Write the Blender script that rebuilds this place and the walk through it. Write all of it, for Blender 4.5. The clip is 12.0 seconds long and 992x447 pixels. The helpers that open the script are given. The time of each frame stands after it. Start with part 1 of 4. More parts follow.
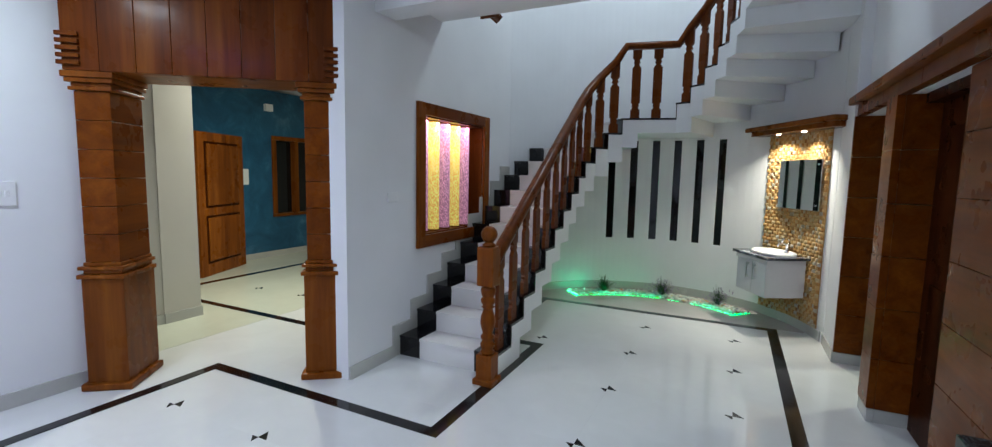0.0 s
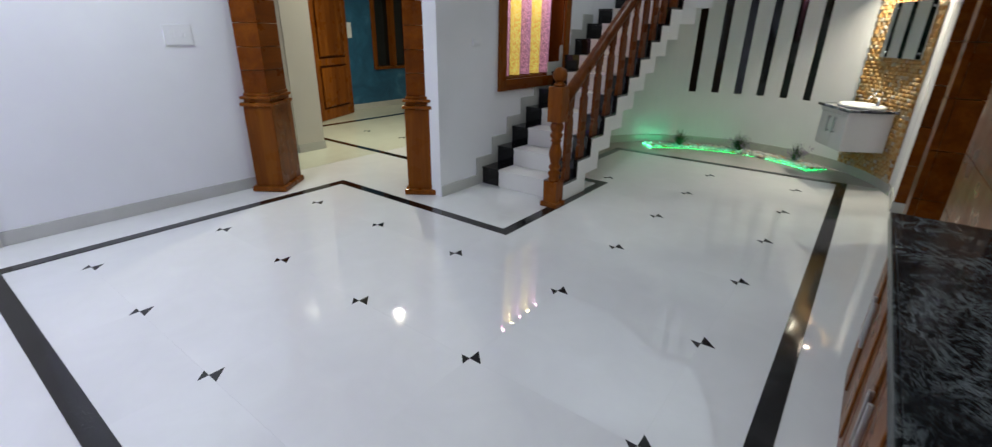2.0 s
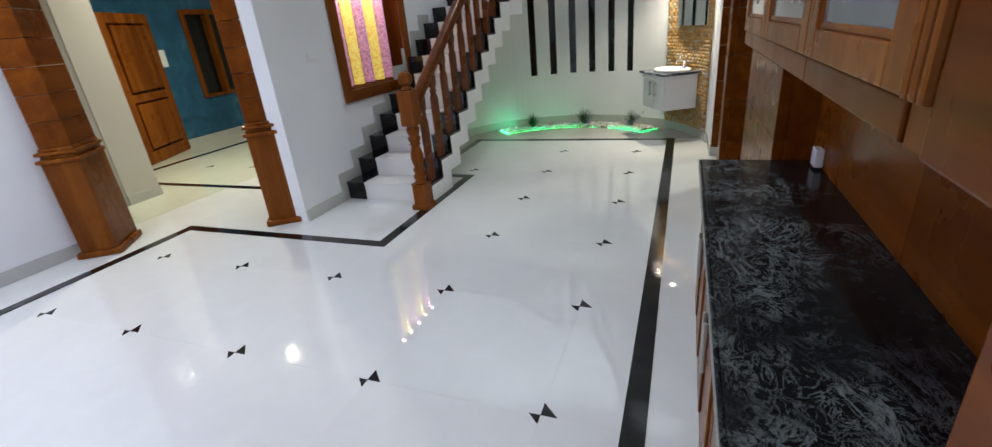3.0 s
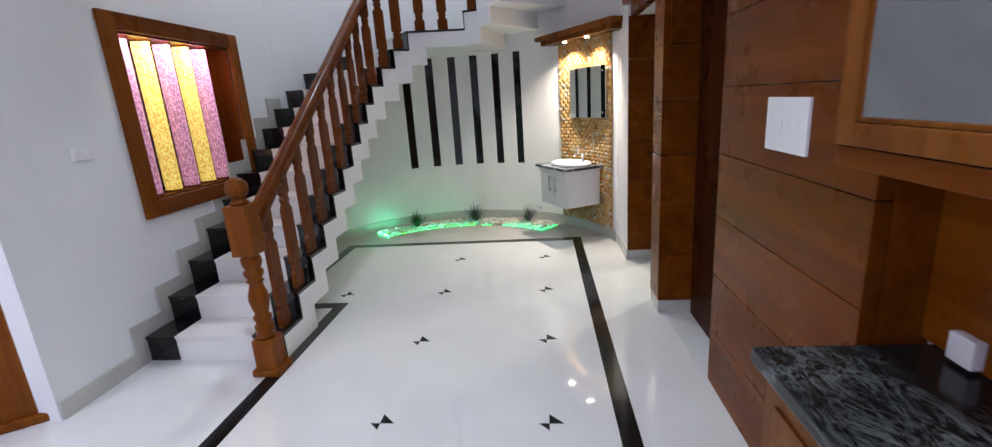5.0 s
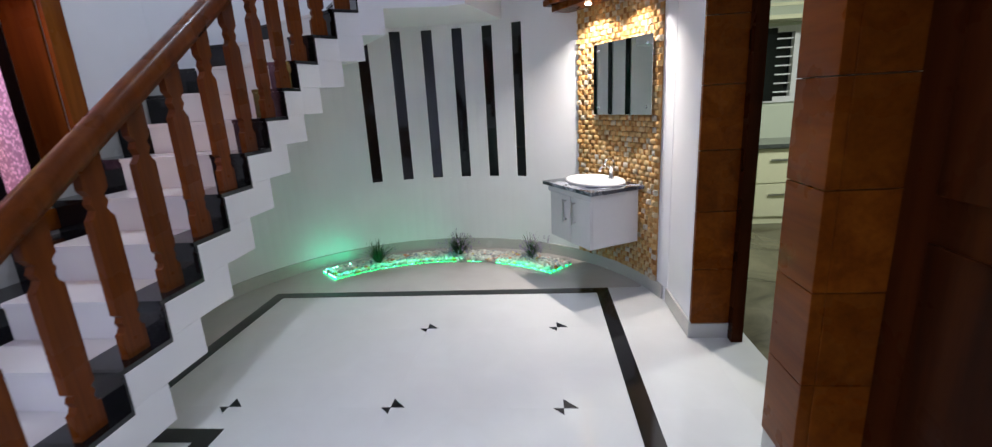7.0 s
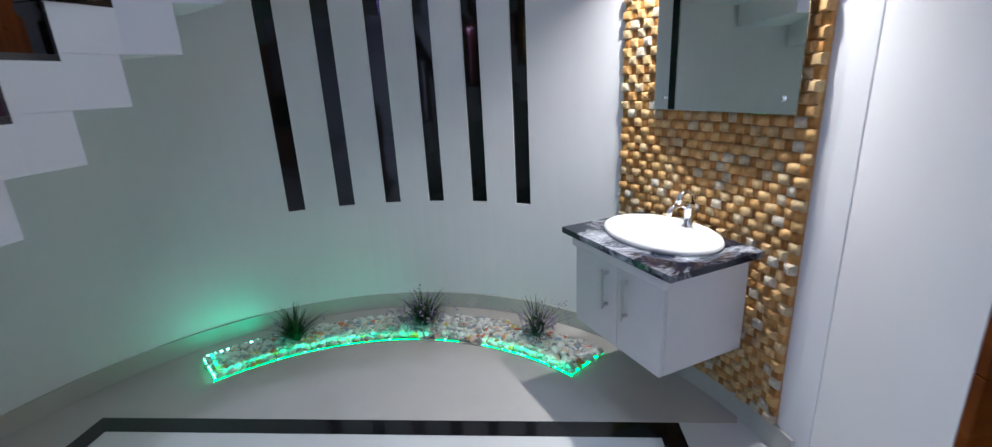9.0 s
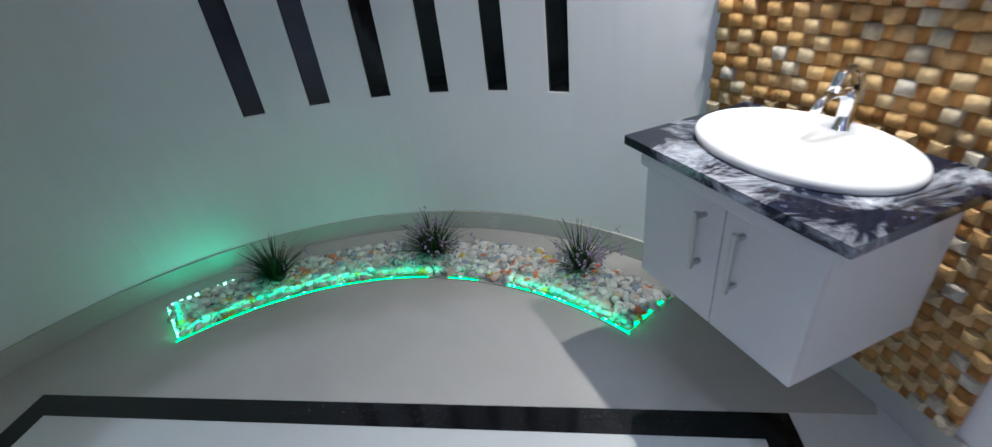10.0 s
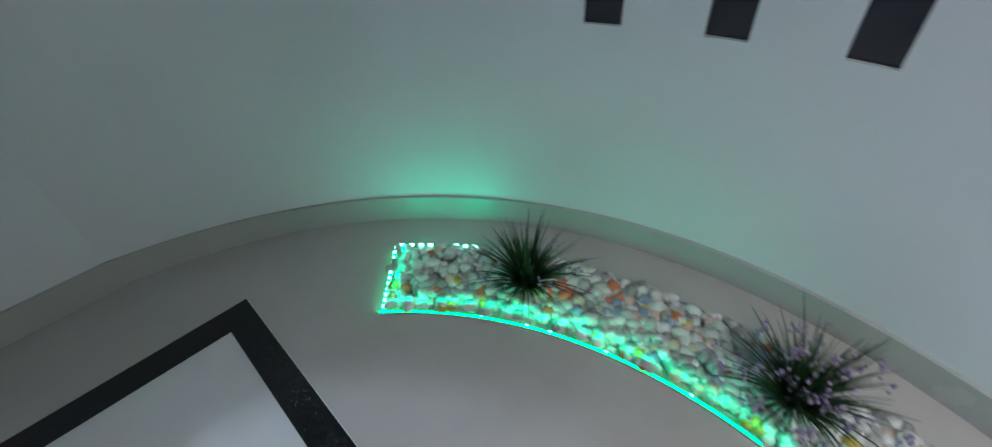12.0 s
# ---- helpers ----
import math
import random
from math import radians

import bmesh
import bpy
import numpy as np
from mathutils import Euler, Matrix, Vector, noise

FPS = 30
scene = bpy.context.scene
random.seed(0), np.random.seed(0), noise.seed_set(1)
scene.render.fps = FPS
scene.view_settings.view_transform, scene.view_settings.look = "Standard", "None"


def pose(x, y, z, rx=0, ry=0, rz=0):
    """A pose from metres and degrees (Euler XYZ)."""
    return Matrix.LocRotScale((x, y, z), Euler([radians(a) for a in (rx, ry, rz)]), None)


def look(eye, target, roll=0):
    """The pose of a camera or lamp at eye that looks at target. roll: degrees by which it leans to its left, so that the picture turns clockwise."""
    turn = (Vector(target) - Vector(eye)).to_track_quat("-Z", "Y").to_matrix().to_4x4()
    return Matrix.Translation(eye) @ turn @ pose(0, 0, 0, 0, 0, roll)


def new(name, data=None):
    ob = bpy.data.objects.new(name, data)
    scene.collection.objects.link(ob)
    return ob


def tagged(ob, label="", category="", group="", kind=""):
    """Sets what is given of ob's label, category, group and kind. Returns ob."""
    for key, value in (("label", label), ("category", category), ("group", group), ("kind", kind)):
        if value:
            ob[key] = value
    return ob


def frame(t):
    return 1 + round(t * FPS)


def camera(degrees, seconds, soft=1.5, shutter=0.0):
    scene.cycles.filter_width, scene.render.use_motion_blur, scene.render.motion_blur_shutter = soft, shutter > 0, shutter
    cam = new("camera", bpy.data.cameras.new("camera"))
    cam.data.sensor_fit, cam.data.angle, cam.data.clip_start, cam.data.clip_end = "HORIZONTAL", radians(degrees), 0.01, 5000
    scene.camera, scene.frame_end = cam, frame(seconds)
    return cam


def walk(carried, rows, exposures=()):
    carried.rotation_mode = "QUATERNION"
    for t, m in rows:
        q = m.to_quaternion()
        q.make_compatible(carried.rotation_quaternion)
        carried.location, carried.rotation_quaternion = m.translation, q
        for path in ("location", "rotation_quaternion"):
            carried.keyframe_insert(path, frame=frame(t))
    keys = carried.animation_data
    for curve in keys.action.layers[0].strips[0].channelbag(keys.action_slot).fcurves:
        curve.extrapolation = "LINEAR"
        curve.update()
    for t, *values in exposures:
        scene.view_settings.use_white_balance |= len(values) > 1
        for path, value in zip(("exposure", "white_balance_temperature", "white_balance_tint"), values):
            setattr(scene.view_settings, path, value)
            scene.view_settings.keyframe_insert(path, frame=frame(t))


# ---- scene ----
cam = camera(92.4, 12.0, 1.25, 0.3)
PATH = [
    (0, (0.297, -0.15, 1.539), (-0.587, 1.632, 1.332), 1.1),
    (0.5, (0.399, -0.158, 1.523), (-0.593, 1.563, 1.293), 1.0),
    (1, (0.482, -0.263, 1.475), (-0.764, 1.264, 1.13), 1.0),
    (1.5, (0.64, -0.474, 1.409), (-0.57, 0.964, 0.723), 2.0),
    (2, (0.762, -0.606, 1.416), (-0.36, 0.872, 0.67), 0.9),
    (2.5, (0.817, -0.655, 1.416), (-0.056, 0.975, 0.654), -2.5),
    (3, (0.84, -0.598, 1.443), (0.138, 1.11, 0.674), -5.5),
    (3.5, (0.771, -0.442, 1.466), (0.265, 1.338, 0.706), -5.5),
    (3.7, (0.715, -0.349, 1.489), (0.294, 1.492, 0.829), -4.9),
    (5.5, (0.356, 0.85, 1.471), (0.166, 2.777, 0.971), -3.7),
    (6, (0.359, 1.266, 1.458), (0.171, 3.19, 0.945), -3.5),
    (6.5, (0.314, 1.662, 1.44), (0.111, 3.586, 0.932), -3.0),
    (7, (0.303, 2.071, 1.39), (0.118, 3.997, 0.887), -3.2),
    (7.5, (0.276, 2.458, 1.447), (0.119, 4.393, 0.967), -3.0),
    (7.7, (0.239, 2.63, 1.457), (0.152, 4.573, 0.988), -2.7),
    (9.3, (0.201, 3.944, 1.367), (0.024, 5.82, 0.695), -3.2),
    (9.5, (0.184, 4.087, 1.347), (0.01, 5.924, 0.575), -4.2),
    (10, (0.172, 4.438, 1.276), (-0.129, 6.123, 0.241), -7.2),
    (10.5, (0.077, 4.793, 1.241), (-0.268, 6.38, 0.073), -7.0),
    (11, (-0.077, 5.066, 1.197), (-0.615, 6.507, -0.082), -10.0),
    (11.5, (-0.267, 5.282, 1.178), (-1.159, 6.451, -0.179), -9.2),
    (12, (-0.498, 5.35, 1.14), (-1.613, 6.332, -0.199), -4.2),
]
EXPOSURES = [(0, -0.2, 6350, 5), (1.0, -0.42, 6500, 4), (1.4, -0.42, 6700, 6), (2.5, -0.12, 6950, 6), (3.7, 0.14, 6900, 9), (5.4, 0.28, 6700, 15), (7.7, 0.06, 5950, 18), (9.4, -0.25, 5600, 14), (10.6, -0.38, 5650, 12), (12, -0.2, 5600, 15)]
walk(cam, [(t, look(eye, target, roll)) for t, eye, target, roll in PATH], EXPOSURES)

# ---- light ----
world = bpy.data.worlds.new("night")
scene.world = world
world.use_nodes = True
world.node_tree.nodes["Background"].inputs[0].default_value = (0.02, 0.025, 0.04, 1)
world.node_tree.nodes["Background"].inputs[1].default_value = 0.3


def area_lamp(name, m, size, watts, colour, spread=180, size_y=None):
    data = bpy.data.lights.new(name, "AREA")
    data.shape = "RECTANGLE" if size_y else "DISK"
    data.size, data.energy, data.color, data.spread = size, watts, colour, radians(spread)
    if size_y:
        data.size_y = size_y
    ob = new(name, data)
    ob.matrix_world = m
    return ob


COOL, WARM = (0.78, 0.89, 1.0), (1.0, 0.92, 0.78)
# Unseen fill lamps added for the front room; the third lifts the lintel.
area_lamp("room_fill_light", pose(-2.9, -1.7, 2.87), 0.25, 35, COOL, 160)
area_lamp("room_fill_light", pose(-1.4, -2.3, 2.87), 0.25, 22, COOL, 160)
area_lamp("room_fill_light", pose(-2.95, 0.55, 2.87), 0.35, 28, COOL)
# Unseen fill strip, added to brighten the stair wall and dining floor.
area_lamp("dining_fill_light", pose(0.55, 0.8, 2.87, 0, 28), 0.10, 27, COOL, 150, 2.4)
area_lamp("cove_light", pose(-1.9, -0.9, 2.88), 0.9, 20, (0.38, 0.16, 1.0), 180, 0.06)
area_lamp("hall_light", pose(-4.45, 3.72, 2.80), 0.12, 88, (1.0, 0.97, 0.82))
area_lamp("landing_light", pose(-0.5, 5.2, 5.7), 0.40, 62, COOL)
area_lamp("kitchen_light", pose(3.0, 5.4, 2.7), 0.30, 56, (0.95, 1.0, 0.86))

# ---- materials ----


def material(name):
    m = bpy.data.materials.new(name)
    m.use_nodes = True
    return m, m.node_tree.nodes, m.node_tree.links, m.node_tree.nodes["Principled BSDF"]


def coords(nodes, links, scale=(1, 1, 1), turn=(0, 0, 0)):
    tc, mp = nodes.new("ShaderNodeTexCoord"), nodes.new("ShaderNodeMapping")
    mp.inputs["Scale"].default_value = scale
    mp.inputs["Rotation"].default_value = [radians(a) for a in turn]
    links.new(tc.outputs["Object"], mp.inputs[0])
    return mp.outputs[0]


def noise_tex(nodes, links, vector, scale, detail=4, rough=0.55, distort=0.0):
    n = nodes.new("ShaderNodeTexNoise")
    n.inputs["Scale"].default_value, n.inputs["Detail"].default_value = scale, detail
    n.inputs["Roughness"].default_value, n.inputs["Distortion"].default_value = rough, distort
    if vector:
        links.new(vector, n.inputs["Vector"])
    return n.outputs["Fac"]


def ramp(nodes, links, fac, stops):
    r = nodes.new("ShaderNodeValToRGB")
    while len(r.color_ramp.elements) < len(stops):
        r.color_ramp.elements.new(0.5)
    for e, (p, c) in zip(r.color_ramp.elements, stops):
        e.position, e.color = p, (*c, 1) if len(c) == 3 else c
    links.new(fac, r.inputs[0])
    return r.outputs[0]


def grey(a):
    return (a, a, a)


def bump(nodes, links, fac, bsdf, strength, distance=0.01):
    b = nodes.new("ShaderNodeBump")
    b.inputs["Strength"].default_value, b.inputs["Distance"].default_value = strength, distance
    links.new(fac, b.inputs["Height"])
    links.new(b.outputs[0], bsdf.inputs["Normal"])


def jitter(nodes, links, colour, amount, value=0.15):
    """Colour with a small random change from piece to piece."""
    info, hsv, mr = nodes.new("ShaderNodeObjectInfo"), nodes.new("ShaderNodeHueSaturation"), nodes.new("ShaderNodeMapRange")
    mr.inputs[3].default_value, mr.inputs[4].default_value = 1 - value, 1 + value
    links.new(info.outputs["Random"], mr.inputs[0])
    links.new(mr.outputs[0], hsv.inputs["Value"])
    links.new(colour, hsv.inputs["Color"])
    return hsv.outputs[0]


def paint(name, base, rough=0.55, vary=0.03):
    m, n, l, b = material(name)
    c = coords(n, l)
    lo = tuple(max(0, x * (1 - vary * 2)) for x in base)
    col = ramp(n, l, noise_tex(n, l, c, 1.7, 5), [(0.3, lo), (0.7, base)])
    l.new(col, b.inputs["Base Color"])
    b.inputs["Roughness"].default_value = rough
    bump(n, l, noise_tex(n, l, c, 120, 3), b, 0.06, 0.002)
    return m


def wood(name, dark, mid, light, axis="z", rough=0.28, fine=1.0, varied=0.14, gloss=0.09):
    m, n, l, b = material(name)
    s = {"x": (0.6, 9, 9), "y": (9, 0.6, 9), "z": (9, 9, 0.6)}[axis]
    c = coords(n, l, tuple(v * fine for v in s))
    big = noise_tex(n, l, c, 1.0, 3, 0.5, 0.8)
    col = ramp(n, l, big, [(0.25, dark), (0.5, mid), (0.78, light)])
    c2 = coords(n, l, tuple(v * 6 * fine for v in s))
    grain = ramp(n, l, noise_tex(n, l, c2, 1.0, 4, 0.6), [(0.35, grey(0.72)), (0.6, grey(1.0))])
    mix = n.new("ShaderNodeMix")
    mix.data_type, mix.blend_type = "RGBA", "MULTIPLY"
    mix.inputs[0].default_value = 0.6
    l.new(col, mix.inputs[6])
    l.new(grain, mix.inputs[7])
    l.new(jitter(n, l, mix.outputs[2], 0.02, varied), b.inputs["Base Color"])
    r = ramp(n, l, noise_tex(n, l, coords(n, l), 5, 3), [(0.3, grey(rough * 0.8)), (0.7, grey(rough * 1.35))])
    l.new(r, b.inputs["Roughness"])
    b.inputs["Specular IOR Level"].default_value = gloss
    b.inputs["Coat Weight"].default_value = 0.5 * gloss
    b.inputs["Coat Roughness"].default_value = 0.12
    bump(n, l, noise_tex(n, l, c2, 1.0, 4), b, 0.08, 0.002)
    return m


def granite(name, base, vein, scale=7, amount=0.62, rough=0.12, stretch=(1, 1, 1), turn=(0, 0, 0), shade=0.25):
    m, n, l, b = material(name)
    c = coords(n, l, stretch, turn)
    w = noise_tex(n, l, c, scale, 12, 0.72, 0.9)
    mask = ramp(n, l, noise_tex(n, l, coords(n, l), scale * 0.28, 3), [(0.35, grey(shade)), (0.65, grey(1.0))])
    veins = ramp(n, l, w, [(amount - 0.10, base), (amount, tuple(x * 0.45 for x in vein)), (amount + 0.11, vein)])
    speck = ramp(n, l, noise_tex(n, l, c, 160, 2, 0.7), [(0.62, grey(0)), (0.75, grey(0.10))])
    mix = n.new("ShaderNodeMix")
    mix.data_type, mix.blend_type = "RGBA", "ADD"
    mix.inputs[0].default_value = 1
    l.new(veins, mix.inputs[6])
    l.new(speck, mix.inputs[7])
    dim = n.new("ShaderNodeMix")
    dim.data_type, dim.blend_type = "RGBA", "MULTIPLY"
    dim.inputs[0].default_value = 1
    l.new(mix.outputs[2], dim.inputs[6])
    l.new(mask, dim.inputs[7])
    l.new(dim.outputs[2], b.inputs["Base Color"])
    b.inputs["Roughness"].default_value = rough
    return m


def streaked(name, base, vein, scale, fine, rough, turn):
    """Dark stone with thin broken streaks that run one way."""
    m, n, l, b = material(name)
    c = coords(n, l, (1.0, 0.55, 1.0), (0, 0, turn))
    fine_c = coords(n, l, (1.0, 0.7, 1.0), (0, 0, turn + 12))
    ridge = ramp(n, l, noise_tex(n, l, c, scale, 13, 0.74, 0.9), [(0.475, grey(0)), (0.50, grey(1)), (0.525, grey(0))])
    mesh_ = ramp(n, l, noise_tex(n, l, fine_c, fine, 12, 0.70, 1.4), [(0.472, grey(0)), (0.50, grey(0.7)), (0.528, grey(0))])
    patches = ramp(n, l, noise_tex(n, l, coords(n, l), 3.4, 6, 0.6), [(0.45, grey(0.05)), (0.76, grey(1))])
    both, mul = n.new("ShaderNodeMath"), n.new("ShaderNodeMath")
    both.operation, mul.operation = "MAXIMUM", "MULTIPLY"
    l.new(ridge, both.inputs[0])
    l.new(mesh_, both.inputs[1])
    l.new(both.outputs[0], mul.inputs[0])
    l.new(patches, mul.inputs[1])
    fac = mul.outputs[0]
    l.new(ramp(n, l, fac, [(0.0, base), (0.25, tuple(x * 0.35 for x in vein)), (0.8, vein)]), b.inputs["Base Color"])
    b.inputs["Roughness"].default_value = rough
    b.inputs["Specular IOR Level"].default_value = 0.28
    return m


def tile(name, base, rough=0.09, vary=0.025, spec=0.5):
    m, n, l, b = material(name)
    c = coords(n, l)
    lo = tuple(x * (1 - vary * 3) for x in base)
    col = ramp(n, l, noise_tex(n, l, c, 2.5, 6, 0.6, 0.6), [(0.3, lo), (0.7, base)])
    l.new(jitter(n, l, col, 0, 0.012), b.inputs["Base Color"])
    l.new(ramp(n, l, noise_tex(n, l, c, 3.5, 5), [(0.35, grey(rough * 0.7)), (0.75, grey(rough * 1.5))]), b.inputs["Roughness"])
    b.inputs["Specular IOR Level"].default_value = spec
    return m


def plain(name, base, rough=0.4, metal=0.0):
    m, n, l, b = material(name)
    c = coords(n, l)
    col = ramp(n, l, noise_tex(n, l, c, 30, 3), [(0.3, tuple(x * 0.975 for x in base)), (0.7, base)])
    l.new(col, b.inputs["Base Color"])
    b.inputs["Roughness"].default_value, b.inputs["Metallic"].default_value = rough, metal
    return m


def glow(name, colour, strength):
    m, n, l, b = material(name)
    b.inputs["Base Color"].default_value = (*colour, 1)
    b.inputs["Emission Color"].default_value = (*colour, 1)
    b.inputs["Emission Strength"].default_value = strength
    return m


def clear_glass(name, tint=(0.9, 0.97, 0.95), rough=0.02):
    m, n, l, b = material(name)
    b.inputs["Base Color"].default_value = (*tint, 1)
    b.inputs["Transmission Weight"].default_value = 1
    b.inputs["Roughness"].default_value, b.inputs["IOR"].default_value = rough, 1.45
    return m


def bubble_tube(name, colour, strength):
    """Lit acrylic with a crackle of fine bubbles."""
    m, n, l, b = material(name)
    c = coords(n, l, (1, 1, 0.4))
    v = n.new("ShaderNodeTexVoronoi")
    v.inputs["Scale"].default_value = 120
    l.new(c, v.inputs["Vector"])
    fac = v.outputs["Distance"]
    col = ramp(n, l, fac, [(0.1, tuple(min(1, x * 1.1 + 0.1) for x in colour)), (0.6, tuple(x * 0.5 for x in colour))])
    l.new(col, b.inputs["Base Color"])
    l.new(col, b.inputs["Emission Color"])
    tc, sep, mr = n.new("ShaderNodeTexCoord"), n.new("ShaderNodeSeparateXYZ"), n.new("ShaderNodeMapRange")
    l.new(tc.outputs["Object"], sep.inputs[0])
    l.new(sep.outputs[2], mr.inputs[0])
    mr.inputs[3].default_value, mr.inputs[4].default_value = 0.0, 1.0
    powr, scl = n.new("ShaderNodeMath"), n.new("ShaderNodeMath")
    powr.operation, scl.operation = "POWER", "MULTIPLY_ADD"
    l.new(mr.outputs[0], powr.inputs[0])
    powr.inputs[1].default_value = 4.0
    l.new(powr.outputs[0], scl.inputs[0])
    scl.inputs[1].default_value, scl.inputs[2].default_value = strength * 4.2, strength * 0.85
    l.new(scl.outputs[0], b.inputs["Emission Strength"])
    b.inputs["Roughness"].default_value = 0.15
    bump(n, l, fac, b, 0.5, 0.004)
    return m


WALL = paint("white_wall_paint", (0.80, 0.81, 0.83))
CEIL = paint("ceiling_paint", (0.80, 0.81, 0.82))
CREAM = paint("cream_wall_paint", (0.56, 0.54, 0.49))
FLOOR = tile("ivory_floor_tile", (0.70, 0.71, 0.70), 0.02, spec=0.8)
CREAM_TILE = tile("cream_floor_tile", (0.58, 0.60, 0.50))
STEP = tile("white_step_marble", (0.76, 0.75, 0.72), 0.16)
SKIRT = tile("grey_skirting_tile", (0.50, 0.50, 0.47), 0.2, 0.04)
BLACK = granite("black_granite", (0.010, 0.010, 0.012), (0.05, 0.05, 0.055), 9, 0.66, 0.10)
VEINED = streaked("veined_black_granite", (0.008, 0.010, 0.011), (0.23, 0.26, 0.265), 8, 26, 0.14, 22)
VANITY_TOP = granite("blue_grey_granite", (0.010, 0.015, 0.036), (0.72, 0.77, 0.88), 7, 0.58, 0.10, (1, 0.75, 1), (0, 0, 40), 0.35)
TEAK = wood("teak_veneer", (0.1075, 0.02666, 0.00344), (0.1806, 0.04988, 0.00602), (0.258, 0.0817, 0.01118))
TEAK_H = wood("teak_veneer_across", (0.098, 0.0215, 0.0020), (0.150, 0.0365, 0.0030), (0.207, 0.0570, 0.0055), "y")
RED_WOOD = wood("red_brown_wood", (0.0731, 0.01548, 0.00258), (0.129, 0.03096, 0.0043), (0.1892, 0.0559, 0.00774))
DARK_WOOD = wood("dark_door_wood", (0.020, 0.005, 0.0015), (0.036, 0.0085, 0.002), (0.056, 0.0135, 0.003), gloss=0.03)
LIGHT_WOOD = wood("honey_wood", (0.114, 0.03086, 0.005366), (0.1811, 0.05702, 0.01006), (0.2415, 0.0872, 0.01744))
CHROME = plain("chrome", (0.85, 0.86, 0.88), 0.08, 1.0)
STEEL = plain("brushed_steel", (0.55, 0.55, 0.55), 0.3, 1.0)
CERAMIC = plain("white_ceramic", (0.74, 0.75, 0.76), 0.08)
LAMINATE = plain("white_laminate", (0.64, 0.64, 0.65), 0.25)
PLASTIC = plain("white_plastic", (0.80, 0.81, 0.82), 0.3)
VOID = plain("dark_glass", (0.006, 0.008, 0.009), 0.06)
GLASS = clear_glass("clear_glass")
FROSTED = clear_glass("frosted_glass", (0.40, 0.43, 0.44), 0.10)
FROSTED.node_tree.nodes["Principled BSDF"].inputs["Transmission Weight"].default_value = 0.72

# ---- geometry helpers ----


def obj(name, bm, mat, parent=None, label="", smooth=False):
    me = bpy.data.meshes.new(name)
    bmesh.ops.recalc_face_normals(bm, faces=bm.faces)
    bm.to_mesh(me)
    bm.free()
    if smooth:
        for p in me.polygons:
            p.use_smooth = True
    me.materials.append(mat)
    ob = new(name, me)
    if parent:
        ob.parent = parent
    if label:
        ob["label"] = label
    return ob


def part(name, bm, mat, parent, label="", smooth=False):
    return obj(name, bm, mat, parent, label, smooth)


def structure(ob, label, category):
    return tagged(ob, label, category, kind="structure")


def thing(name, m, label, category, group=""):
    e = new(name)
    e.empty_display_size = 0.1
    e.matrix_world = m
    return tagged(e, label, category, group)


def add_box(bm, x0, x1, y0, y1, z0, z1, bevel=0.0, m=None):
    vs = [bm.verts.new((x, y, z)) for z in (z0, z1) for x, y in ((x0, y0), (x1, y0), (x1, y1), (x0, y1))]
    fs = [bm.faces.new([vs[i] for i in q]) for q in ((3, 2, 1, 0), (4, 5, 6, 7), (0, 1, 5, 4), (1, 2, 6, 5), (2, 3, 7, 6), (3, 0, 4, 7))]
    if bevel:
        es = list({e for f in fs for e in f.edges})
        out = bmesh.ops.bevel(bm, geom=es, offset=bevel, segments=2, affect="EDGES", profile=0.6)
        vs = list({v for f in out["faces"] for v in f.verts} | {v for v in vs if v.is_valid})
    if m:
        bmesh.ops.transform(bm, matrix=m, verts=vs)
    return vs


def box(x0, x1, y0, y1, z0, z1, bevel=0.0, m=None):
    bm = bmesh.new()
    add_box(bm, x0, x1, y0, y1, z0, z1, bevel, m)
    return bm


def add_prism(bm, pts, z0, z1):
    """A solid over a plan outline."""
    n = len(pts)
    lo = [bm.verts.new((p[0], p[1], z0)) for p in pts]
    hi = [bm.verts.new((p[0], p[1], z1)) for p in pts]
    bm.faces.new(lo[::-1])
    bm.faces.new(hi)
    for i in range(n):
        j = (i + 1) % n
        bm.faces.new((lo[i], lo[j], hi[j], hi[i]))


def prism(pts, z0, z1):
    bm = bmesh.new()
    add_prism(bm, pts, z0, z1)
    return bm


def lathe(profile, seg=24):
    """A turned solid about z from (radius, height) pairs."""
    bm = bmesh.new()
    rings = []
    for r, z in profile:
        rings.append([bm.verts.new((r * math.cos(2 * math.pi * i / seg), r * math.sin(2 * math.pi * i / seg), z)) for i in range(seg)])
    for a, b in zip(rings, rings[1:]):
        for i in range(seg):
            j = (i + 1) % seg
            bm.faces.new((a[i], a[j], b[j], b[i]))
    bm.faces.new(rings[0][::-1])
    bm.faces.new(rings[-1])
    return bm


def sweep(path, section):
    """A solid along a 3D path; section: (across, up) pairs."""
    bm = bmesh.new()
    path = [Vector(p) for p in path]
    rings = []
    for i, p in enumerate(path):
        d = (path[min(i + 1, len(path) - 1)] - path[max(i - 1, 0)])
        flat = Vector((d.x, d.y, 0)).normalized()
        side = Vector((flat.y, -flat.x, 0))
        up = side.cross(d.normalized())
        if up.z < 0:
            up = -up
        rings.append([bm.verts.new(p + side * a + up * b) for a, b in section])
    n = len(section)
    for a, b in zip(rings, rings[1:]):
        for i in range(n):
            j = (i + 1) % n
            bm.faces.new((a[i], a[j], b[j], b[i]))
    bm.faces.new(rings[0][::-1])
    bm.faces.new(rings[-1])
    return bm


# ---- plan ----
CX, CY, R = -0.51, 4.82, 1.68          # the round bay
WEST, STAIR_WALL, EAST = -3.73, -2.16, 1.16
SLAB_EDGE, CEILING, TOP = 3.63, 2.90, 5.80


